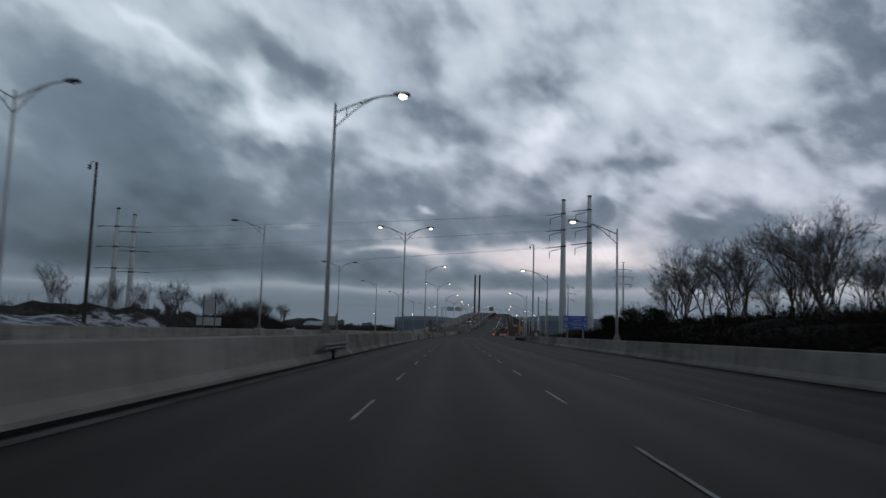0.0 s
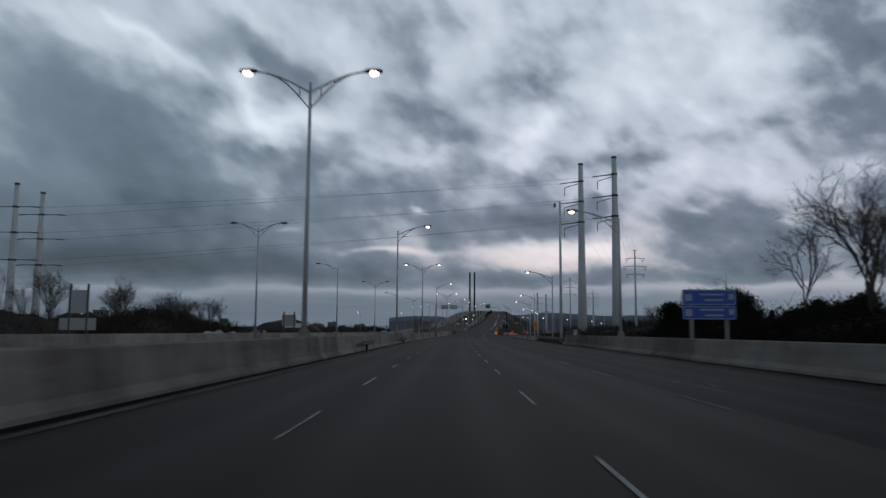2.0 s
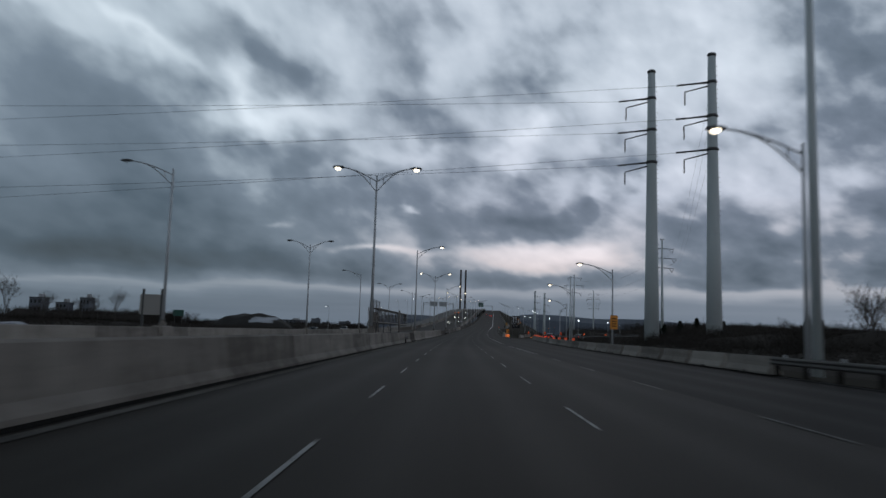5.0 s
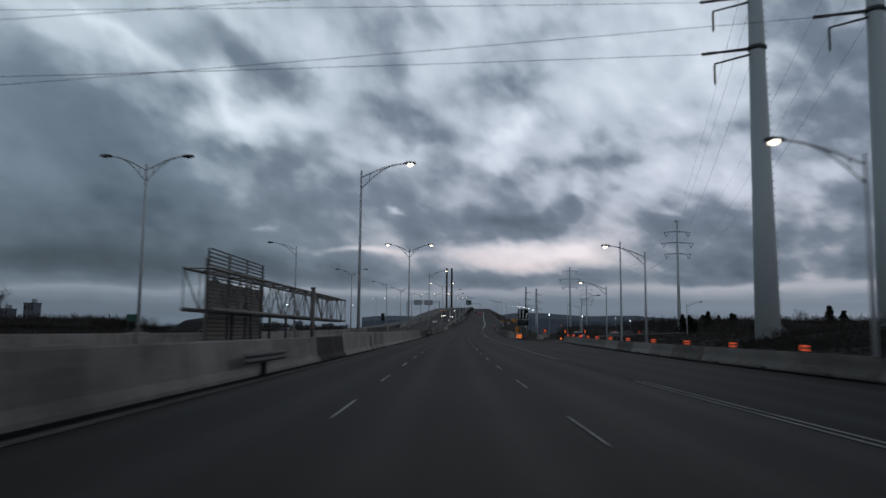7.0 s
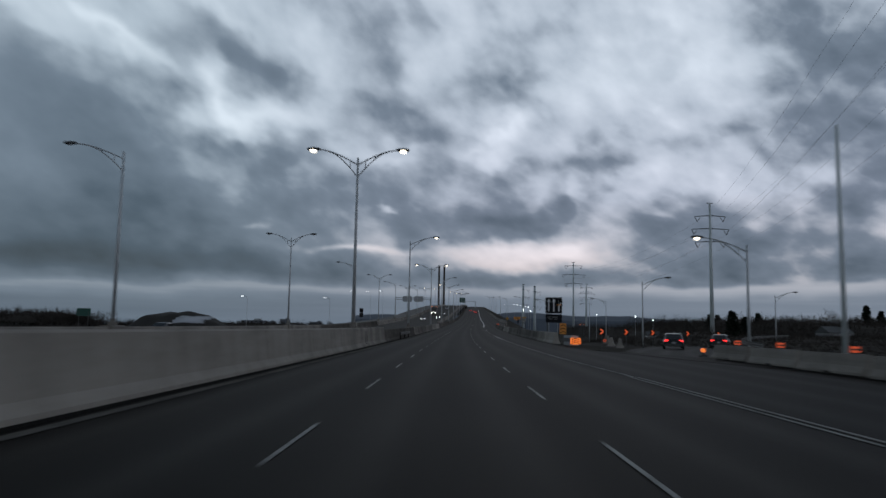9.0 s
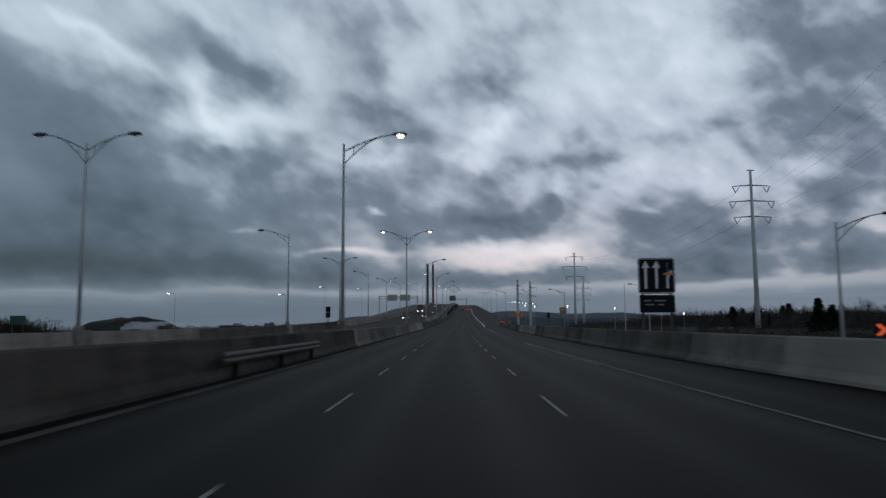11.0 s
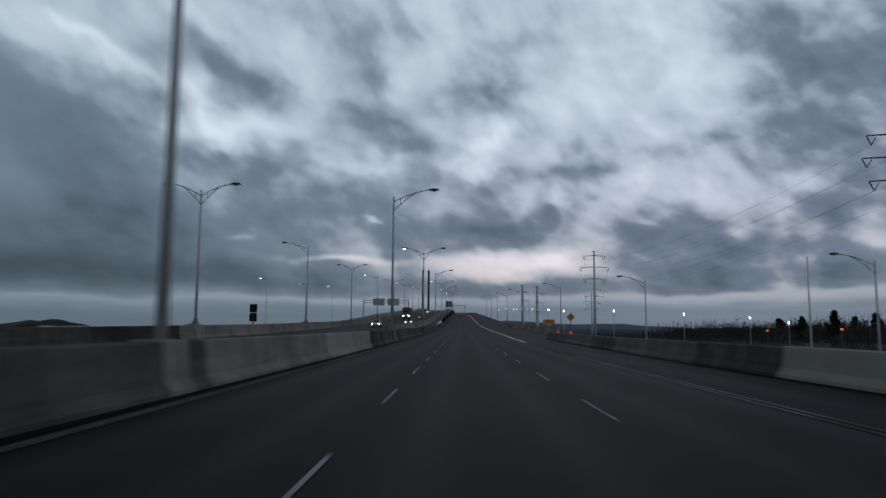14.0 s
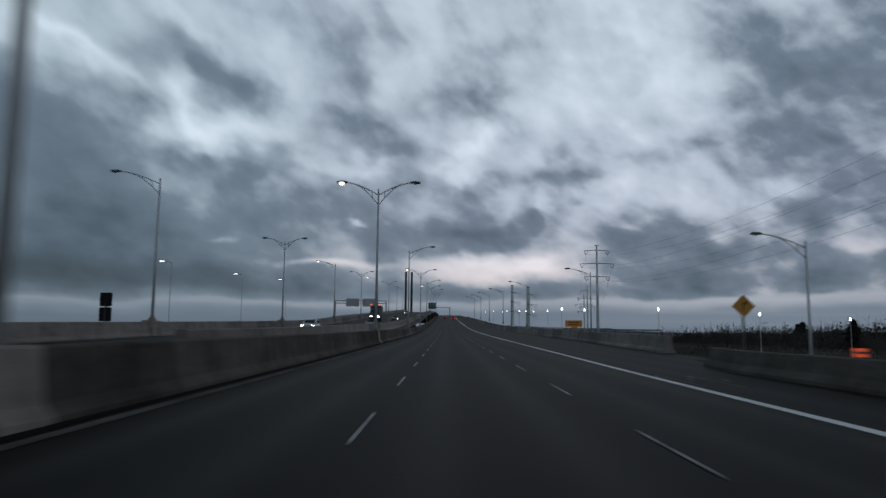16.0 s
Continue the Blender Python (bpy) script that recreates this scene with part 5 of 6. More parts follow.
# ---------------------------------------------------------------- vehicles
def loft(stations, mat_geo=None):
    """A closed hull: stations of (y, half width, z low, z high, tuck)."""
    g = Geo()
    rows = []
    for y, w, z0, z1, tuck in stations:
        h = z1 - z0
        rows.append([(-w * 0.94, y, z0), (w * 0.94, y, z0), (w, y, z0 + h * 0.25), (w, y, z0 + h * 0.6), (w * tuck, y, z1 - h * 0.08), (w * tuck * 0.9, y, z1), (-w * tuck * 0.9, y, z1), (-w * tuck, y, z1 - h * 0.08), (-w, y, z0 + h * 0.6), (-w, y, z0 + h * 0.25)])
    return g.sweep(rows)


CAR_GLASS = material("car_glass", 0.08)[0]
CAR_GLASS.node_tree.nodes["Principled BSDF"].inputs["Base Color"].default_value = (0.012, 0.014, 0.016, 1)
TYRE = grained("tyre_rubber", (0.010, 0.010, 0.010), (0.025, 0.025, 0.025), 4.0, 1.0, 0.85, bump=0.2)
PLATE = GREY_SHEET
PAINTS = {}


def car(m, colour, word, lights_on=True, group="cars on the road"):
    """A saloon that faces +y."""
    if word not in PAINTS:
        c = Vector(colour)
        PAINTS[word] = grained("car_paint_" + word, tuple(c * 0.8), tuple(c * 1.1), 1.0, 0.5, 0.28, 0.2, bump=0)
    paint = PAINTS[word]
    ob = thing("car", m, word + " passenger car on the asphalt with glowing lights", "car", group)
    body = part("body", loft([(-2.25, 0.70, 0.45, 0.80, 0.92), (-2.15, 0.84, 0.34, 0.98, 0.90), (-1.4, 0.90, 0.28, 1.02, 0.92), (0.6, 0.91, 0.28, 0.98, 0.92), (1.6, 0.88, 0.28, 0.88, 0.90), (2.15, 0.80, 0.34, 0.76, 0.88), (2.3, 0.64, 0.42, 0.66, 0.9)]), paint, ob, smooth=False)
    cabin = part("cabin", loft([(-1.95, 0.70, 0.95, 1.02, 0.9), (-1.35, 0.80, 0.95, 1.40, 0.78), (-0.6, 0.82, 0.95, 1.47, 0.78), (0.25, 0.82, 0.95, 1.44, 0.78), (1.15, 0.74, 0.90, 0.98, 0.9)]), paint, ob)
    part("rear_window", Geo().sweep([[(-0.60, -1.80, 1.08), (0.60, -1.80, 1.08), (0.54, -1.42, 1.36), (-0.54, -1.42, 1.36)], [(-0.60, -1.78, 1.04), (0.60, -1.78, 1.04), (0.54, -1.38, 1.33), (-0.54, -1.38, 1.33)]]), CAR_GLASS, cabin)
    part("windscreen", Geo().sweep([[(-0.64, 1.06, 1.06), (0.64, 1.06, 1.06), (0.56, 0.42, 1.40), (-0.56, 0.42, 1.40)], [(-0.64, 1.02, 1.02), (0.64, 1.02, 1.02), (0.56, 0.38, 1.37), (-0.56, 0.38, 1.37)]]), CAR_GLASS, cabin)
    for side in (-1, 1):
        part("side_window", Geo().box((side * 0.775, -0.45, 1.20), (0.10, 1.5, 0.28)), CAR_GLASS, cabin)
        part("tail_light", Geo().box((side * 0.62, -2.19, 0.80), (0.34, 0.12, 0.15)), TAIL, body, "glowing red tail light")
        part("head_light", Geo().box((side * 0.60, 2.20, 0.64), (0.32, 0.14, 0.13)), HEAD, body, "glowing head light")
        part("mirror", Geo().box((side * 0.98, 0.62, 1.02), (0.18, 0.12, 0.13)), paint, body)
        for y in (-1.35, 1.38):
            w = part("wheel", Geo().tube([(side * 0.72, y, 0.32), (side * 0.92, y, 0.32)], 0.32, 16), TYRE, ob)
            part("rim", Geo().tube([(side * 0.90, y, 0.32), (side * 0.935, y, 0.32)], 0.20, 12), STEEL, w)
    part("number_plate", Geo().box((0, -2.24, 0.62), (0.34, 0.03, 0.16)), PLATE, body)
    part("bumper", Geo().box((0, -2.20, 0.44), (1.5, 0.14, 0.18)), DARK_STEEL, body)
    return ob


def on_ramp(s, d, yaw):
    p = lane(s, d)
    return pose(p.x, p.y, RISE + 0.08, 0, 0, turn(s) + yaw) @ Matrix.Scale(NEAR, 4)


car(on_ramp(253.5, 20.3, -14), (0.018, 0.018, 0.020), "near-black", group="cars leaving on the ramp")
car(on_ramp(262.5, 28.6, -24), (0.02, 0.02, 0.022), "black", group="cars leaving on the ramp")
car(on_lane(610, 2.2), (0.25, 0.04, 0.03), "dark red")
car(on_lane(648, -1.5), (0.04, 0.045, 0.05), "charcoal")
for s, d, c, w in ((425, -15.5, (0.3, 0.3, 0.31), "silver"), (452, -12.0, (0.05, 0.06, 0.09), "navy"), (505, -12.5, (0.05, 0.05, 0.05), "dim grey"), (590, -15.0, (0.3, 0.3, 0.31), "pale grey")):
    car(on_road(s, d, lift(s) - 0.02, 180) @ Matrix.Scale(NEAR, 4), c, w, group="oncoming cars")
for s, d in ((222, -25.5), (262, -28.5), (140, -28.5)):
    car(on_road(s, d, lift(s) - 0.05, 180) @ Matrix.Scale(NEAR, 4), (0.05, 0.05, 0.055), "smoke grey", group="oncoming cars")


def works_truck(m):
    ob = thing("truck", m, "dark works truck with amber roof lights on the oncoming road", "truck")
    part("box_body", Geo().box((0, -2.4, 2.3), (2.45, 5.2, 2.6)), DARK_STEEL, ob)
    cab = part("cab", loft([(0.5, 1.15, 0.7, 2.7, 0.9), (1.6, 1.18, 0.6, 2.75, 0.88), (2.6, 1.12, 0.6, 1.7, 0.9), (2.8, 1.0, 0.7, 1.4, 0.9)]), DARK_STEEL, ob)
    part("windscreen", Geo().box((0, 2.06, 2.05), (1.8, 0.06, 0.7), Euler((radians(-38), 0, 0)).to_matrix().to_4x4()), CAR_GLASS, cab)
    part("chassis", Geo().box((0, -1.0, 0.75), (1.0, 7.2, 0.3)), DARK_STEEL, ob)
    for x in (-0.8, 0.8):
        part("head_light", Geo().box((x, 2.82, 1.0), (0.35, 0.08, 0.22)), HEAD, cab)
        part("amber_light", Geo().box((x * 1.3, 0.35, 3.75), (0.45, 0.25, 0.25)), AMBER, ob)
        for y in (1.7, -3.2, -4.3):
            w = part("wheel", Geo().tube([(x - 0.15, y, 0.5), (x + 0.25, y, 0.5)], 0.5, 14), TYRE, ob)
            part("rim", Geo().tube([(x - 0.17, y, 0.5), (x + 0.27, y, 0.5)], 0.27, 10), STEEL, w)
    return ob


works_truck(on_road(505, -17.0, lift(505) - 0.02, 180))


# ---------------------------------------------------------------- beside the exit

def house(m, w, deep, tall, wall_mat, label):
    """A small gabled house, far off."""
    ob = thing("house", m, label, "house", "houses beyond the fields")
    part("wall", Geo().box((0, 0, tall / 2), (w, deep, tall)), wall_mat, ob)
    part("roof", Geo().sweep([[(x, -deep / 2 - 0.4, tall), (x, deep / 2 + 0.4, tall), (x, 0, tall + deep * 0.34)] for x in (-w / 2 - 0.3, w / 2 + 0.3)]), DARK_STEEL, ob)
    for k in range(3):
        part("window", Geo().box((-w * 0.3 + k * w * 0.3, -deep / 2 - 0.02, tall * 0.55), (w * 0.12, 0.06, tall * 0.35)), CAR_GLASS, ob)
    part("chimney", Geo().box((w * 0.25, 0, tall + deep * 0.32), (0.7, 0.7, 1.4)), DARK_CONCRETE, ob)
    return ob


house(on_ground(430, 63.5), 4.0, 4.5, 1.7, WHITE_SHEET, "small pale gabled house beyond the fields")
house(on_ground(420, 69.5, yaw=10), 4.0, 4.5, 1.6, GREY_SHEET, "small grey gabled house beyond the fields")
house(on_ground(400, 109, yaw=15), 8.0, 6.0, 3.4, GREY_SHEET, "small grey gabled house beyond the fields")
ob = thing("marker_post", on_road(310.4, 9.6), "narrow dark marker post with a panel behind the barrier", "marker post")
board(ob, "panel", 0.24, 0.62, 2.02, BLACK_BOARD)
posts(ob, (0,), 1.8, 0.03)
for s, d, h in ((342, 25.2, 1.4), (360, 28.7, 1.3), (375, 29.9, 1.05)):
    ob = thing("marker_lamp", on_ground(s, d), "small amber marker lamp on a short dark post", "marker lamp", "amber marker lamps")
    top = line(s)[2] + h + 0.6
    part("post", Geo().tube([(0, 0, -0.2), (0, 0, top - 0.12)], 0.05, 6), DARK_STEEL, ob)
    part("lens", Geo().tube([(0, -0.06, top), (0, 0.06, top)], [0.075, 0.075], 10), AMBER, ob, "glowing amber lens")


# ---------------------------------------------------------------- plants and far things
def bare_tree(m, tall, seed, spread=0.78, label="leafless deciduous tree with a fine tangle of dark twigs", dense=1.0):
    rnd = random.Random(seed)
    ob = thing("tree", m, label, "tree", "leafless trees")
    trunk, limbs, twigs = Geo(), Geo(), Geo()

    def grow(p, way, length, r, level):
        bend = Vector((rnd.gauss(0, 1), rnd.gauss(0, 1), 0)) * length * 0.05
        mid = p + way * length * 0.5 + bend
        end = p + way * length
        geo = trunk if level == 0 else limbs if level < 3 else twigs
        geo.tube([p, mid, end], [r, r * 0.86, r * 0.70], 7 if level == 0 else 5 if level < 3 else 3, caps=level < 2)
        if level >= 6 or r < 0.006:
            return
        kids = rnd.choice((3, 4)) if level < 2 else rnd.choice((2, 3, 3)) if dense > 0.8 else 2
        for k in range(kids):
            turn_a = rnd.uniform(0, 2 * math.pi)
            lean = rnd.uniform(0.2, spread) * (0.66, 0.85, 1.05, 1.2, 1.2, 1.2)[min(level, 5)]
            side = way.orthogonal().normalized()
            side.rotate(Matrix.Rotation(turn_a, 3, way))
            new_way = (way * math.cos(lean) + side * math.sin(lean) + Vector((0, 0, 0.10))).normalized()
            at = p.lerp(end, rnd.uniform(0.72 if level == 0 else 0.4, 1.0)) if k else end
            grow(at, new_way, length * rnd.uniform(0.58, 0.80), r * rnd.uniform(0.48, 0.64), level + 1)
        if level > 2:
            for k in range(5):
                side = Vector((rnd.gauss(0, 1), rnd.gauss(0, 1), rnd.gauss(0.35, 0.5))).normalized()
                q = p.lerp(end, rnd.random())
                twigs.tube([q, q + (way + side * 0.8).normalized() * length * 0.38], [0.008, 0.004], 3, caps=False)

    stems = rnd.choice((1, 1, 2))
    for k in range(stems):
        a = rnd.uniform(0, 6.28)
        grow(Vector((0.3 * math.cos(a), 0.3 * math.sin(a), -0.3)), Vector((0.10 * math.cos(a), 0.10 * math.sin(a), 1)).normalized(), tall * 0.34, tall * 0.0105, 0)
    part("trunk", trunk, BARK, ob)
    part("bough", limbs, BARK, ob)
    part("crown", twigs, BARK, ob)
    return ob


TREES = [bare_tree(on_ground(92, 45.0), 21.0, 11)]
for s, d, tall, seed in ((86, 37.5, 17.5, 12), (104, 38.5, 18.5, 13), (76, 32.0, 14.5, 14), (112, 35.0, 15.0, 15), (68, 38.0, 17.0, 16), (98, 55, 20, 17), (66, 26, 12, 21), (58, 31, 14.5, 22), (73, 29, 12.5, 23), (81, 26.5, 11, 24), (50, 27, 13, 25), (96, 32, 15.5, 26)):
    bare_tree(on_ground(s, d), tall, seed)
bare_tree(on_ground(128, 34.0), 10.0, 18, dense=0.7)
bare_tree(on_ground(172, 42.0), 8.6, 19, dense=1.3)
bare_tree(on_ground(170, 37.2), 8.2, 27, dense=1.3)


def copy_of(k, m, scale):
    ob = copy_thing(TREES[k], m)
    ob.scale = (scale, scale, scale)
    return ob


rnd = random.Random(5)
for s, d, k in ((84, 52, 0.72), (92, 60, 0.8), (102, 48, 0.7), (110, 56, 0.78), (118, 50, 0.62), (124, 58, 0.66), (76, 58, 0.8), (70, 48, 0.7), (106, 66, 0.85), (88, 46, 0.66), (60, 42, 0.64), (64, 52, 0.75)):
    copy_of(0, on_ground(s, d, -0.6, rnd.uniform(0, 360)), k)
for s, d in ((60, -70), (75, -78), (95, -72), (104, -66), (112, -60), (118, -66), (124, -62), (129, -68), (135, -61), (140, -68), (142, -62), (150, -66), (157, -72), (163, -62), (169, -66), (183, -60), (197, -68), (163, -62), (176, -70), (190, -64), (205, -74), (222, -80), (245, -88), (268, -95), (292, -100), (130, -80), (115, -90), (330, -150), (345, -140)):
    copy_of(0, on_ground(s, d, -0.6, rnd.uniform(0, 360)), rnd.uniform(0.40, 0.62))
for s, d in ((150, -46), (156, -50), (162, -45), (168, -52), (174, -48), (146, -52), (180, -54)):
    copy_of(0, on_ground(s, d, -0.6, rnd.uniform(0, 360)), rnd.uniform(0.36, 0.46))
for s, d, k in ((560, 150, 0.5), (575, 128, 0.4), (610, 165, 0.55), (640, 140, 0.45), (660, 190, 0.6), (690, 160, 0.5), (720, 210, 0.6), (745, 180, 0.5), (780, 240, 0.6), (520, 108, 0.38), (540, 118, 0.42), (470, 130, 0.5), (486, 120, 0.42), (505, 135, 0.45), (520, 122, 0.36), (560, 130, 0.5), (450, 118, 0.35), (600, 92, 0.42), (700, -110, 0.45), (470, -95, 0.28)):
    copy_of(0, on_ground(s, d, -0.6, rnd.uniform(0, 360)), k)


def conifer(m, tall, seed, label="dark dense evergreen shrub tree with an uneven outline"):
    rnd = random.Random(seed)
    ob = thing("evergreen_tree", m, label, "evergreen tree", "dark evergreens")
    part("trunk", Geo().tube([(0, 0, -0.3), (0, 0, tall * 0.85)], [tall * 0.028, 0.03], 7), BARK, ob)
    g = Geo()
    # whorls of boughs, wide below and narrow at the tip, each a ragged fan of small sprays
    tiers = 15
    for k in range(tiers):
        z = 0.06 + 0.92 * k / (tiers - 1)
        reach = tall * 0.21 * (1.0 - z) ** 0.85 + 0.10
        for b in range(9):
            a = rnd.uniform(0, 6.28)
            out = reach * rnd.uniform(0.72, 1.12)
            for q in range(9):
                t = (q + rnd.random()) / 9
                p = Vector((math.cos(a) * out * t, math.sin(a) * out * t, (z + 0.045 - 0.075 * t) * tall))
                g.leaf(p + Vector((rnd.gauss(0, 0.07), rnd.gauss(0, 0.07), rnd.gauss(0, 0.05))) * tall / 7, rnd.uniform(0.13, 0.26) * tall / 7, rnd)
    part("crown", g, EVERGREEN, ob)
    return ob


firs = [conifer(on_ground(470, 104), 7.5, 30)]


def evergreen_shrub(m, tall, wide, seed):
    """A broad, rounded evergreen whose leaf clumps reach the ground."""
    rnd = random.Random(seed)
    ob = thing("evergreen_shrub", m, "broad near-black evergreen shrub with a rounded uneven crown", "evergreen shrub", "dark evergreen shrubs")
    part("trunk", Geo().tube([(0, 0, -0.3), (0.1, 0, tall * 0.7)], [tall * 0.03, 0.05], 7), BARK, ob)
    g = Geo()
    for _ in range(64):
        a, z = rnd.uniform(0, 6.28), rnd.uniform(0.05, 0.86)
        r = wide * 0.5 * math.sqrt(max(0.0, 1 - (z * 1.1) ** 2.4)) * rnd.uniform(0.2, 0.95)
        c = Vector((math.cos(a) * r, math.sin(a) * r, z * tall))
        k = rnd.uniform(0.10, 0.17) * tall
        for _ in range(230):
            g.leaf(c + Vector((rnd.gauss(0, 1), rnd.gauss(0, 1), rnd.gauss(0, 0.8))) * k * 0.52, rnd.uniform(0.08, 0.18), rnd)
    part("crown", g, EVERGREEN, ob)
    return ob


for k, (s, d, tall, wide) in enumerate(((142, 31.8, 6.8, 6.4), (144, 36.0, 8.8, 8.0), (141, 40.5, 9.0, 8.0), (150, 45, 8.8, 8.4), (118, 40, 6.2, 6.0), (119, 45, 7.2, 7.0), (117, 50, 6.4, 6.5), (112, 36, 4.6, 5.0), (104, 31, 4.2, 4.8), (96, 38, 5.4, 6.0), (86, 34, 4.8, 5.4), (78, 37, 5.0, 6.0), (70, 33, 4.4, 5.4), (124, 34, 4.4, 5.0))):
    evergreen_shrub(on_ground(s, d), tall, wide, 60 + k)
for k, (s, d, top) in enumerate(((370.5, 68.4, 7.9), (372, 71.8, 6.6), (561, 139.6, 15.6), (556, 152, 14.4), (566, 130, 13.4), (561, 211, 19.6), (570, 224, 17.0), (600, 170, 15.0), (680, 175, 17.0), (760, 215, 19.0))):
    tall = top + 0.6
    f = copy_thing(firs[0], on_ground(s, d, -0.6, 50 + k * 70))
    f.scale = (tall / 7.5 * 2.0, tall / 7.5 * 2.0, tall / 7.5 * 0.93)


def thicket(name, s0, s1, d0, d1, top, seed, count, label, leafy=1.0, mat=BRUSH, uneven=0.5):
    """A wild belt of bare shrubs: an uneven dark bank of stems and twigs."""
    rnd = random.Random(seed)
    g = Geo()
    steps = int((s1 - s0) / 3) + 1
    rows = []
    for k in range(steps):
        s = s0 + (s1 - s0) * k / (steps - 1)
        row = []
        for j in range(9):
            t = j / 8
            d = d0 + (d1 - d0) * t
            h = top(s, t) * (0.62 + uneven * noise.noise((s * 0.13, d * 0.16, seed)))
            h *= min(1.0, (s - s0) / 14 + 0.05, (s1 - s) / 14 + 0.05)
            if j in (0, 8):
                h = 0
            p = place(s, d)
            row.append((p.x, p.y, -0.62 + max(h, 0)))
        rows.append(row)
    g.sweep(rows, closed=False)
    g.f = [tuple(reversed(f)) for f in g.f]
    for _ in range(count):
        t = rnd.random()
        s, d = rnd.uniform(s0, s1), d0 + (d1 - d0) * t
        h = top(s, t) * rnd.uniform(0.40, 0.95) * min(1.0, (s - s0) / 14 + 0.1, (s1 - s) / 14 + 0.1)
        p = place(s, d)
        a = Vector((p.x, p.y, -0.3 + h * rnd.uniform(0.2, 0.7)))
        b = Vector((p.x + rnd.gauss(0, 0.7), p.y + rnd.gauss(0, 0.7), -0.5 + h * rnd.uniform(0.85, 1.15)))
        g.tube([a, b], [0.022 * leafy, 0.008], 3, caps=False)
        for _ in range(4):
            q = a.lerp(b, rnd.random())
            tip = q + Vector((rnd.gauss(0, 0.22), rnd.gauss(0, 0.22), abs(rnd.gauss(0.25, 0.2)))) * leafy
            g.tube([q, tip], [0.014 * leafy, 0.006], 3, caps=False)
        for _ in range(3):
            g.leaf(a.lerp(b, rnd.random()), rnd.uniform(0.05, 0.13) * leafy, rnd)
    ob = new(name, g.mesh(name, mat))
    return tagged(ob, label, "thicket", kind="stuff")


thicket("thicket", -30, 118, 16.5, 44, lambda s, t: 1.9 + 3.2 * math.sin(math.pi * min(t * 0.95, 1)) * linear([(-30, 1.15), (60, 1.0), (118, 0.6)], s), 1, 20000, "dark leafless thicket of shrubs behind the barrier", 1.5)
thicket("thicket", 118, 330, 22, 64, lambda s, t: 1.3 + 0.8 * math.sin(math.pi * t), 2, 9000, "low dark leafless scrub beside the ramp", 1.0, SCRUB)
thicket("thicket", 150, 227, 27, 46, lambda s, t: 1.9 + 1.9 * math.sin(math.pi * t), 7, 9000, "dense dark hedge of bare shrubs beside the ramp", 1.0, SCRUB)
thicket("thicket", 300, 700, 60, 120, lambda s, t: (line(s)[2] * 0.52 + 1.5) * min(1.0, 4.0 * math.sin(math.pi * t)) + 0.4, 3, 12000, "dark belt of scrub beyond the fields", 1.6, SCRUB, 0.12)
for s, d, k in ((440, 92, 0.30), (452, 100, 0.26), (466, 108, 0.30), (478, 100, 0.24), (430, 108, 0.30), (418, 100, 0.26), (490, 140, 0.36), (520, 150, 0.36), (545, 160, 0.38), (560, 175, 0.36), (400, 90, 0.22), (600, 74, 0.20), (588, 80, 0.22), (470, 76, 0.30), (482, 84, 0.34), (498, 92, 0.36), (512, 80, 0.30), (440, 70, 0.24), (452, 80, 0.28), (536, 96, 0.38), (556, 84, 0.32), (580, 100, 0.4), (620, 110, 0.42), (530, 66, 0.26), (410, 66, 0.24), (425, 82, 0.3)):
    copy_of(0, on_ground(s, d, -0.6, rnd.uniform(0, 360)), k)
thicket("thicket", 40, 330, -92, -52, lambda s, t: 3.0 + 3.0 * math.sin(math.pi * t) * linear([(40, 0.6), (130, 1.1), (170, 0.9), (200, 0.2), (330, 0.0)], s) - linear([(170, 0.0), (205, 1.2), (330, 1.6)], s), 4, 14000, "dark leafless thicket beyond the far barrier", 1.2, SCRUB)
thicket("thicket", 430, 780, 126, 250, lambda s, t: linear([(430, 9.0), (480, 10.8), (560, 13.5), (780, 17.0)], s), 8, 12000, "dark line of leafless trees behind the fields", 4.5, SCRUB, 0.28)
for s, d, k in ((590, 206, 0.98), (575, 186, 0.74), (585, 232, 0.76), (520, 150, 0.60), (540, 172, 0.66), (500, 136, 0.52), (470, 128, 0.46), (610, 160, 0.72), (640, 190, 0.8), (548, 196, 0.7)):
    copy_of(0, on_ground(s, d, -0.6, rnd.uniform(0, 360)), k)
thicket("thicket", 28, 150, 48, 76, lambda s, t: 5.2 + 3.4 * math.sin(math.pi * t), 9, 9000, "deep dark belt of leafless shrubs behind the trees", 2.2, SCRUB, 0.35)
thicket("thicket", 520, 600, -330, -214, lambda s, t: 10.5, 10, 6000, "dark stand of leafless trees far across the fields", 4.5, SCRUB, 0.4)
thicket("thicket", 600, 660, -232, -96, lambda s, t: 6.4, 11, 4000, "low dark scrub behind the stockpile", 4.0, SCRUB, 0.3)
for s, d, k in ((540, -232, 0.58), (548, -246, 0.64), (536, -262, 0.66), (552, -276, 0.6), (544, -292, 0.68), (530, -250, 0.5), (560, -224, 0.46), (538, -308, 0.6)):
    copy_of(0, on_ground(s, d, -0.6, rnd.uniform(0, 360)), k)
thicket("thicket", 330, 1000, -260, -215, lambda s, t: 3.2, 5, 6000, "dark tree belt far across the fields", 4.0)
thicket("thicket", 136, 176, -60, -43, lambda s, t: 1.5 + 5.0 * math.sin(math.pi * t), 6, 12000, "dense dark leafless brush beside the far barrier", 1.3, SCRUB)

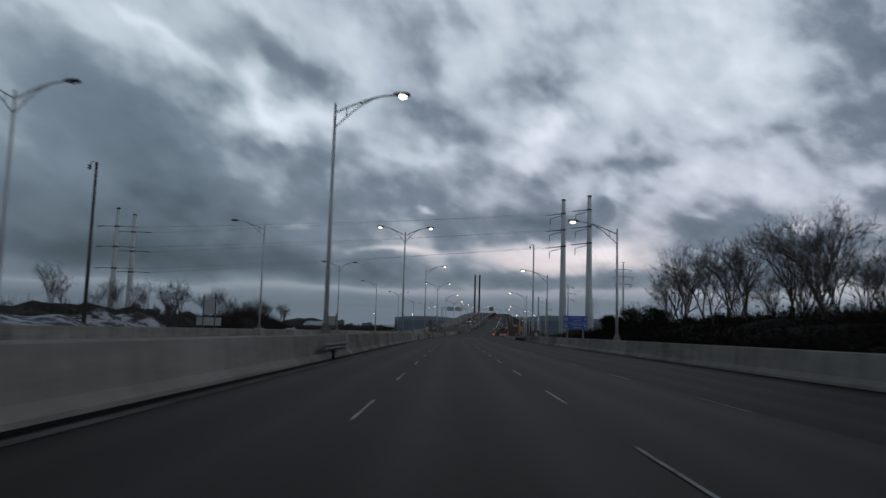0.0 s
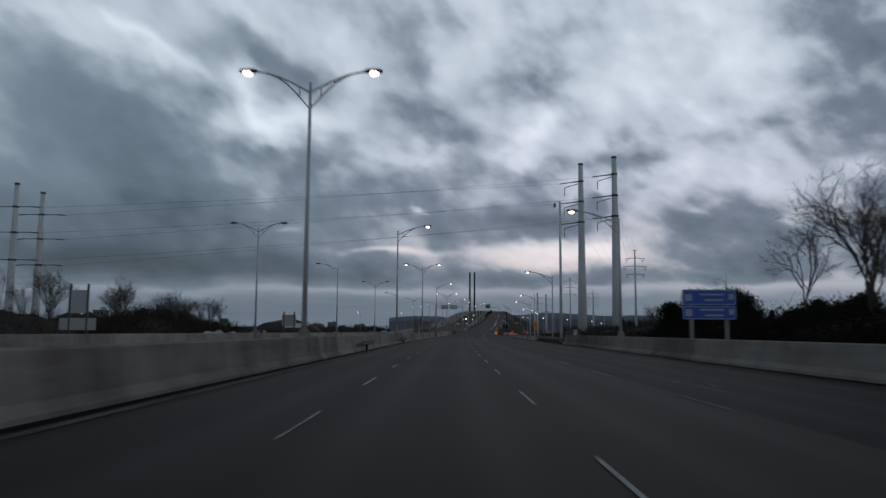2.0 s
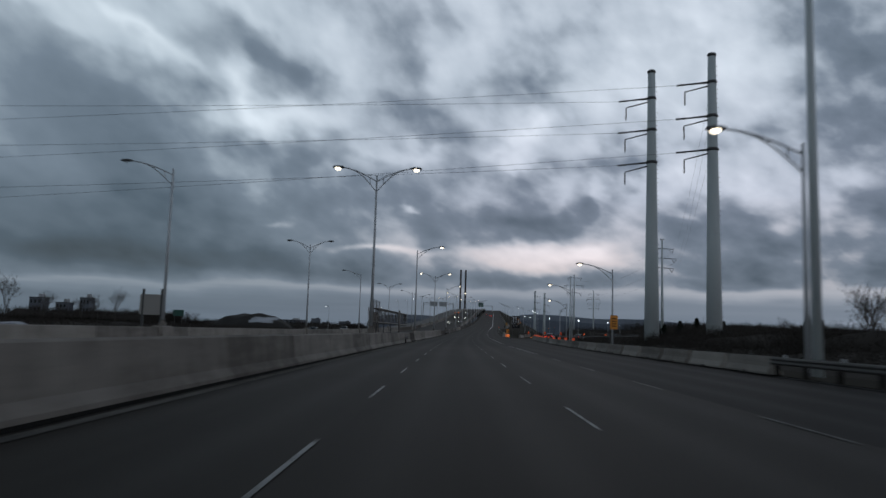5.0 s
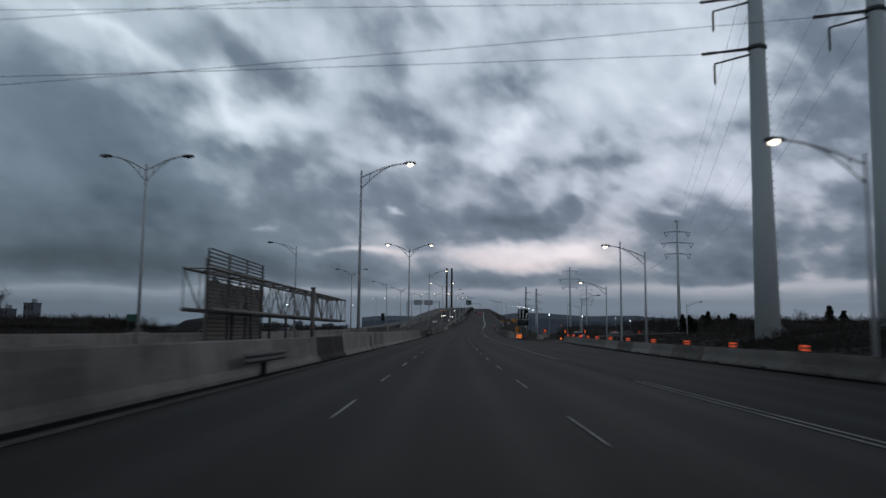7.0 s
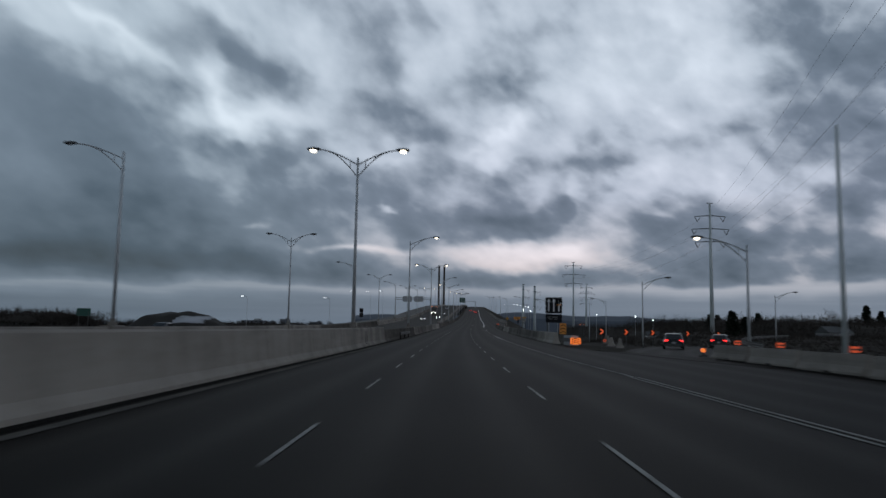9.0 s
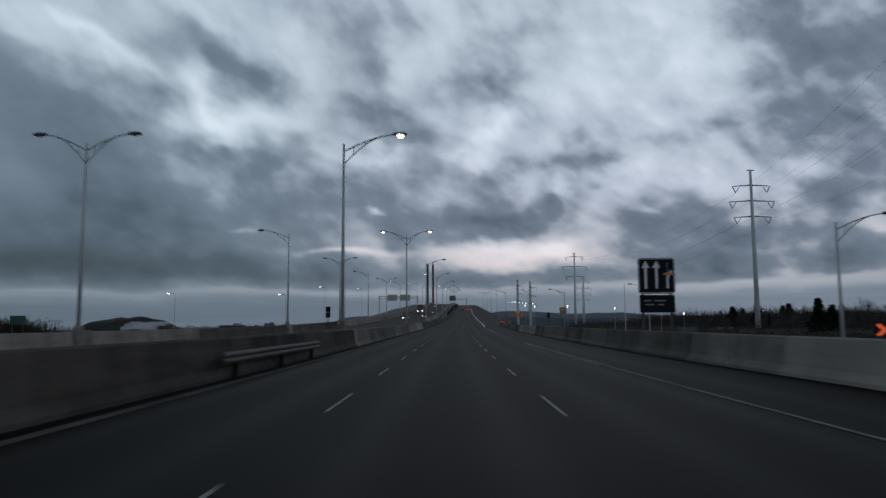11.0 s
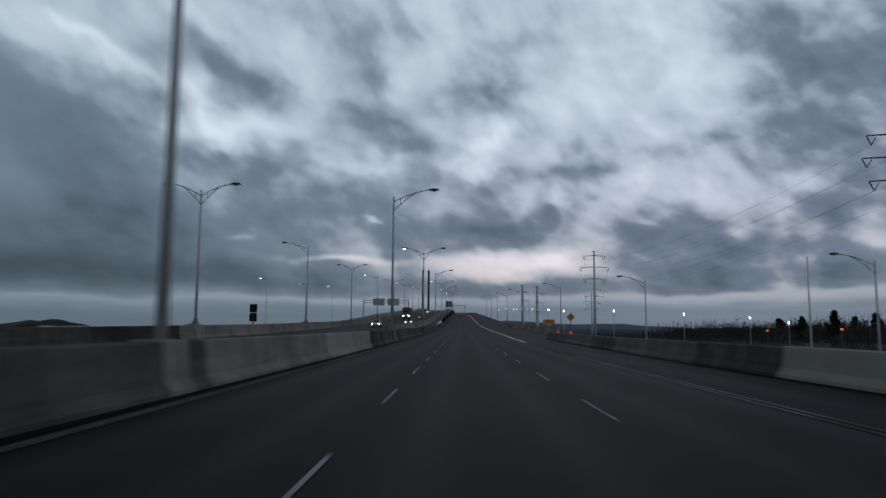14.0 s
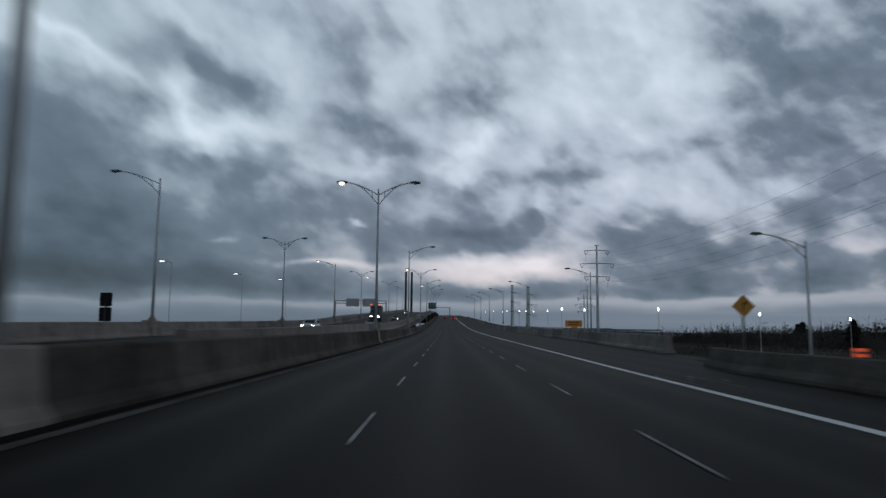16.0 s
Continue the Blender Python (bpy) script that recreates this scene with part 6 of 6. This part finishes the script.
# snow-dusted spoil heaps on the far side
def heap(name, centre, size, tall, mat, seed, label, bulge=2.2, rough=0.5):
    g = Geo()
    n = 28
    rows = []
    for i in range(n):
        row = []
        for j in range(n):
            u, v = i / (n - 1) * 2 - 1, j / (n - 1) * 2 - 1
            r = math.sqrt(u * u + v * v)
            h = max(0.0, 1 - r ** bulge) * tall * (0.8 + rough * noise.noise((u * 3, v * 3, seed)))
            row.append((u * size[0], v * size[1] * UNIT, h - 0.1))
        rows.append(row)
    g.sweep(rows, closed=False)
    m = on_ground(centre[0], centre[1])
    ob = new(name, g.mesh(name, mat))
    ob.matrix_basis = m
    tagged(ob, label, "mound")
    return ob


def snowy(name):
    m, n, l, b = material(name, 0.9)
    co = n.new("ShaderNodeTexCoord").outputs["Object"]
    f = fbm(co, 0.35, 6.0, 0.65, n).outputs["Fac"]
    l.new(ramp(f, [(0.47, (0.026, 0.023, 0.020)), (0.55, (0.30, 0.31, 0.33)), (0.72, (0.46, 0.47, 0.50))], n), b.inputs["Base Color"])
    return m


SNOWY = snowy("snow_dusted_soil")


def snow_slope(name):
    """Dark soil with one sheet of old snow lying on the near slope."""
    m, n, l, b = material(name, 0.9)
    co = n.new("ShaderNodeTexCoord").outputs["Object"]
    sp = n.new("ShaderNodeSeparateXYZ")
    l.new(co, sp.inputs[0])
    wobble = calc("MULTIPLY", calc("SUBTRACT", fbm(co, 0.16, 5.0, 0.6, n).outputs["Fac"], 0.5, at=n), 9.0, at=n)
    across = calc("ABSOLUTE", calc("DIVIDE", calc("SUBTRACT", calc("ADD", sp.outputs[0], wobble, at=n), 12.0, at=n), 7.5, at=n), at=n)
    up = calc("ABSOLUTE", calc("DIVIDE", calc("SUBTRACT", calc("MULTIPLY_ADD", wobble, 0.2, sp.outputs[2], at=n), 6.0, at=n), 2.0, at=n), at=n)
    f = calc("SUBTRACT", 1.0, calc("MAXIMUM", across, up, at=n), at=n)
    l.new(ramp(f, [(0.0, (0.022, 0.019, 0.016)), (0.10, (0.30, 0.31, 0.33)), (0.6, (0.42, 0.43, 0.46))], n), b.inputs["Base Color"])
    return m


SNOWY_FACE = snow_slope("snow_on_dark_soil")
heap("spoil_mound", (62, -48), (12, 22), 3.6, SNOWY, 1, "long spoil mound dusted with patchy old snow")
heap("spoil_mound", (98, -52), (9, 14), 3.9, SNOWY, 2, "long spoil mound dusted with patchy old snow")
heap("spoil_mound", (148, -38.5), (3.6, 9), 2.0, SNOWY, 3, "low spoil mound dusted with patchy old snow")
heap("spoil_mound", (176, -48), (6, 12), 1.7, SNOWY, 4, "low spoil mound dusted with patchy old snow")
heap("stockpile", (562, -163), (29, 20), 12.0, SNOWY_FACE, 5, "large dark stockpile with old snow on its slope", 3.4, 0.22)


# buildings on the skyline
def block(s, d, w, deep, tall, floors, mat, label):
    ob = thing("building", on_ground(s, d), label, "building", "buildings on the skyline")
    part("wall", Geo().box((0, 0, tall / 2 - 0.5), (w, deep, tall + 1)), mat, ob)
    part("roof", Geo().box((0, 0, tall + 0.25), (w + 0.6, deep + 0.6, 0.5)), DARK_STEEL, ob)
    part("roof_plant", Geo().box((w * 0.18, 0, tall + 1.6), (w * 0.3, deep * 0.4, 2.6)), GREY_SHEET, ob)
    n = max(3, int(w / 6))
    for f in range(floors):
        for k in range(n):
            part("window", Geo().box((-w / 2 + (k + 0.5) * w / n, -deep / 2 - 0.03, (f + 0.55) * tall / floors), (w / n * 0.55, 0.08, tall / floors * 0.45)), CAR_GLASS, ob)
    return ob


SLATE = grained("slate_block_wall", (0.07, 0.08, 0.10), (0.12, 0.13, 0.15), 0.3, 0.1, 0.9, bump=0)
for s, d, w, deep, tall, fl, mat in ( (560, -318, 9, 9, 17, 3, SLATE), (566, -303, 8, 9, 14, 3, SLATE), (572, -290, 7, 8, 18, 3, SLATE), (1100, -300, 30, 20, 12, 4, SLATE),
                                    (1150, 330, 36, 22, 20, 4, SLATE), (1280, 420, 60, 24, 24, 5, SLATE)):
    block(s, d, w, deep, tall, fl, mat, "distant flat-roofed building with rows of dark windows")
for x, top, w in ((-377, 11, 20), (-347, 12, 26), (-319, 14, 18), (-290, 16, 24), (-257, 22, 20), (-232, 14, 16), (-188, 17, 26), (-160, 12, 30)):
    ob = thing("building", pose(x, 1909, -0.6), "far slate-grey city block on the skyline", "building", "buildings on the skyline")
    part("wall", Geo().box((0, 0, top / 2), (w, 16, top + 1)), SLATE, ob)
    part("roof", Geo().box((0, 0, top + 0.7), (w + 0.6, 16.6, 0.5)), DARK_STEEL, ob)
    part("roof_plant", Geo().box((w * 0.2, 0, top + 2.0), (w * 0.3, 6, 2.4)), SLATE, ob)
# distance haze is painted into this base colour, for hills and woods alike
HAZE = grained("haze_tinted_land", (0.075, 0.088, 0.112), (0.100, 0.115, 0.140), 0.02, 0.004, 1.0, bump=0)
g = Geo()
rows = []
for k in range(60):
    a = radians(-4 + 52 * k / 59)
    tall = 54 + 30 * math.exp(-((k - 16) / 14) ** 2) + 14 * noise.noise((k * 0.22, 0, 0)) + 5 * noise.noise((k * 0.9, 3, 0))
    x, y = 3000 * math.sin(a), 3390 * math.cos(a)
    rows.append([(x, y, -5), (x * 1.01, y * 1.01, tall * 0.7), (x * 1.04, y * 1.04, tall)])
g.sweep(rows, closed=False)
tagged(new("distant_hills", g.mesh("distant_hills", HAZE)), "low hills along the horizon with blue-grey haze painted into their colour", "hills", kind="structure")
g = Geo()
rows = []
for k in range(120):
    a = radians(-60 + 60 * k / 119)
    tall = 8 + 6 * noise.noise((k * 0.35, 7, 0)) + 4 * noise.noise((k * 1.3, 9, 0))
    x, y = 1700 * math.sin(a), 1920 * math.cos(a)
    rows.append([(x, y, -3), (x * 1.004, y * 1.004, max(tall, 3))])
g.sweep(rows, closed=False)
tagged(new("distant_woods", g.mesh("distant_woods", HAZE)), "dark low line of far woods along the horizon, haze painted into the colour", "woods", kind="stuff")


# small white lamps of the roads beyond
def small_lamp(m, tall, label="slim street lamp with a bright white head", arm=0.0):
    ob = thing("park_lamp", m, label, "street lamp", "white street lamps beyond the road")
    part("pole", Geo().tube([(0, 0, -0.4), (0, 0, tall)], [0.07, 0.04], 8), POLE_STEEL, ob)
    if arm:
        part("arm", Geo().tube([(0, 0, tall - 0.05), (arm * 0.5, 0, tall + 0.2), (arm, 0, tall + 0.25)], 0.045, 6), DARK_STEEL, ob)
    part("head", Geo().tube([(arm, 0, tall), (arm, 0, tall + 0.35), (arm, 0, tall + 0.55)], [0.09, 0.125, 0.05], 10) if not arm else Geo().box((arm, 0, tall + 0.16), (0.62, 0.26, 0.06)), LAMP_WHITE, ob, "glowing white lamp head")
    return ob


for s, d, z in ((488.5, 23.0, 11.15), (477.5, 25.4, 10.4), (464, 35.0, 9.85), (458.5, 49.4, 8.9), (460, 64.7, 8.3), (452, 69.5, 6.9)):
    small_lamp(on_ground(s, d), z + 0.35)
for s, d, h in ((600, 37.1, 4.4), (640, 37.1, 4.1), (670, 37.3, 4.0), (700, 37.6, 4.0), (735, 37.6, 3.8), (770, 37.5, 3.6), (800, 37.4, 3.4), (850, 35, 3.5), (900, 32.5, 3.7)):
    p = place(s, d, h)
    small_lamp(pose(p.x, p.y, -0.6), p.z + 0.2)
for s, d, z in ((391, -65, 10.8), (407, -44, 11.3), (458.7, -45.3, 16.7), (496.6, -45.5, 18.7), (536, -45.5, 21.4)):
    p = place(s, d)
    small_lamp(pose(p.x, p.y, -0.6, 0, 0, turn(s)), z + 0.35, "tall lamp post with a bright white head on an arm", -1.6)

# the plan above is drawn at 1 : 1.13
for ob in list(scene.objects):
    if ob.parent is None and ob.type in ("MESH", "EMPTY"):
        ob.matrix_basis = Matrix.Scale(1.13, 4) @ ob.matrix_basis
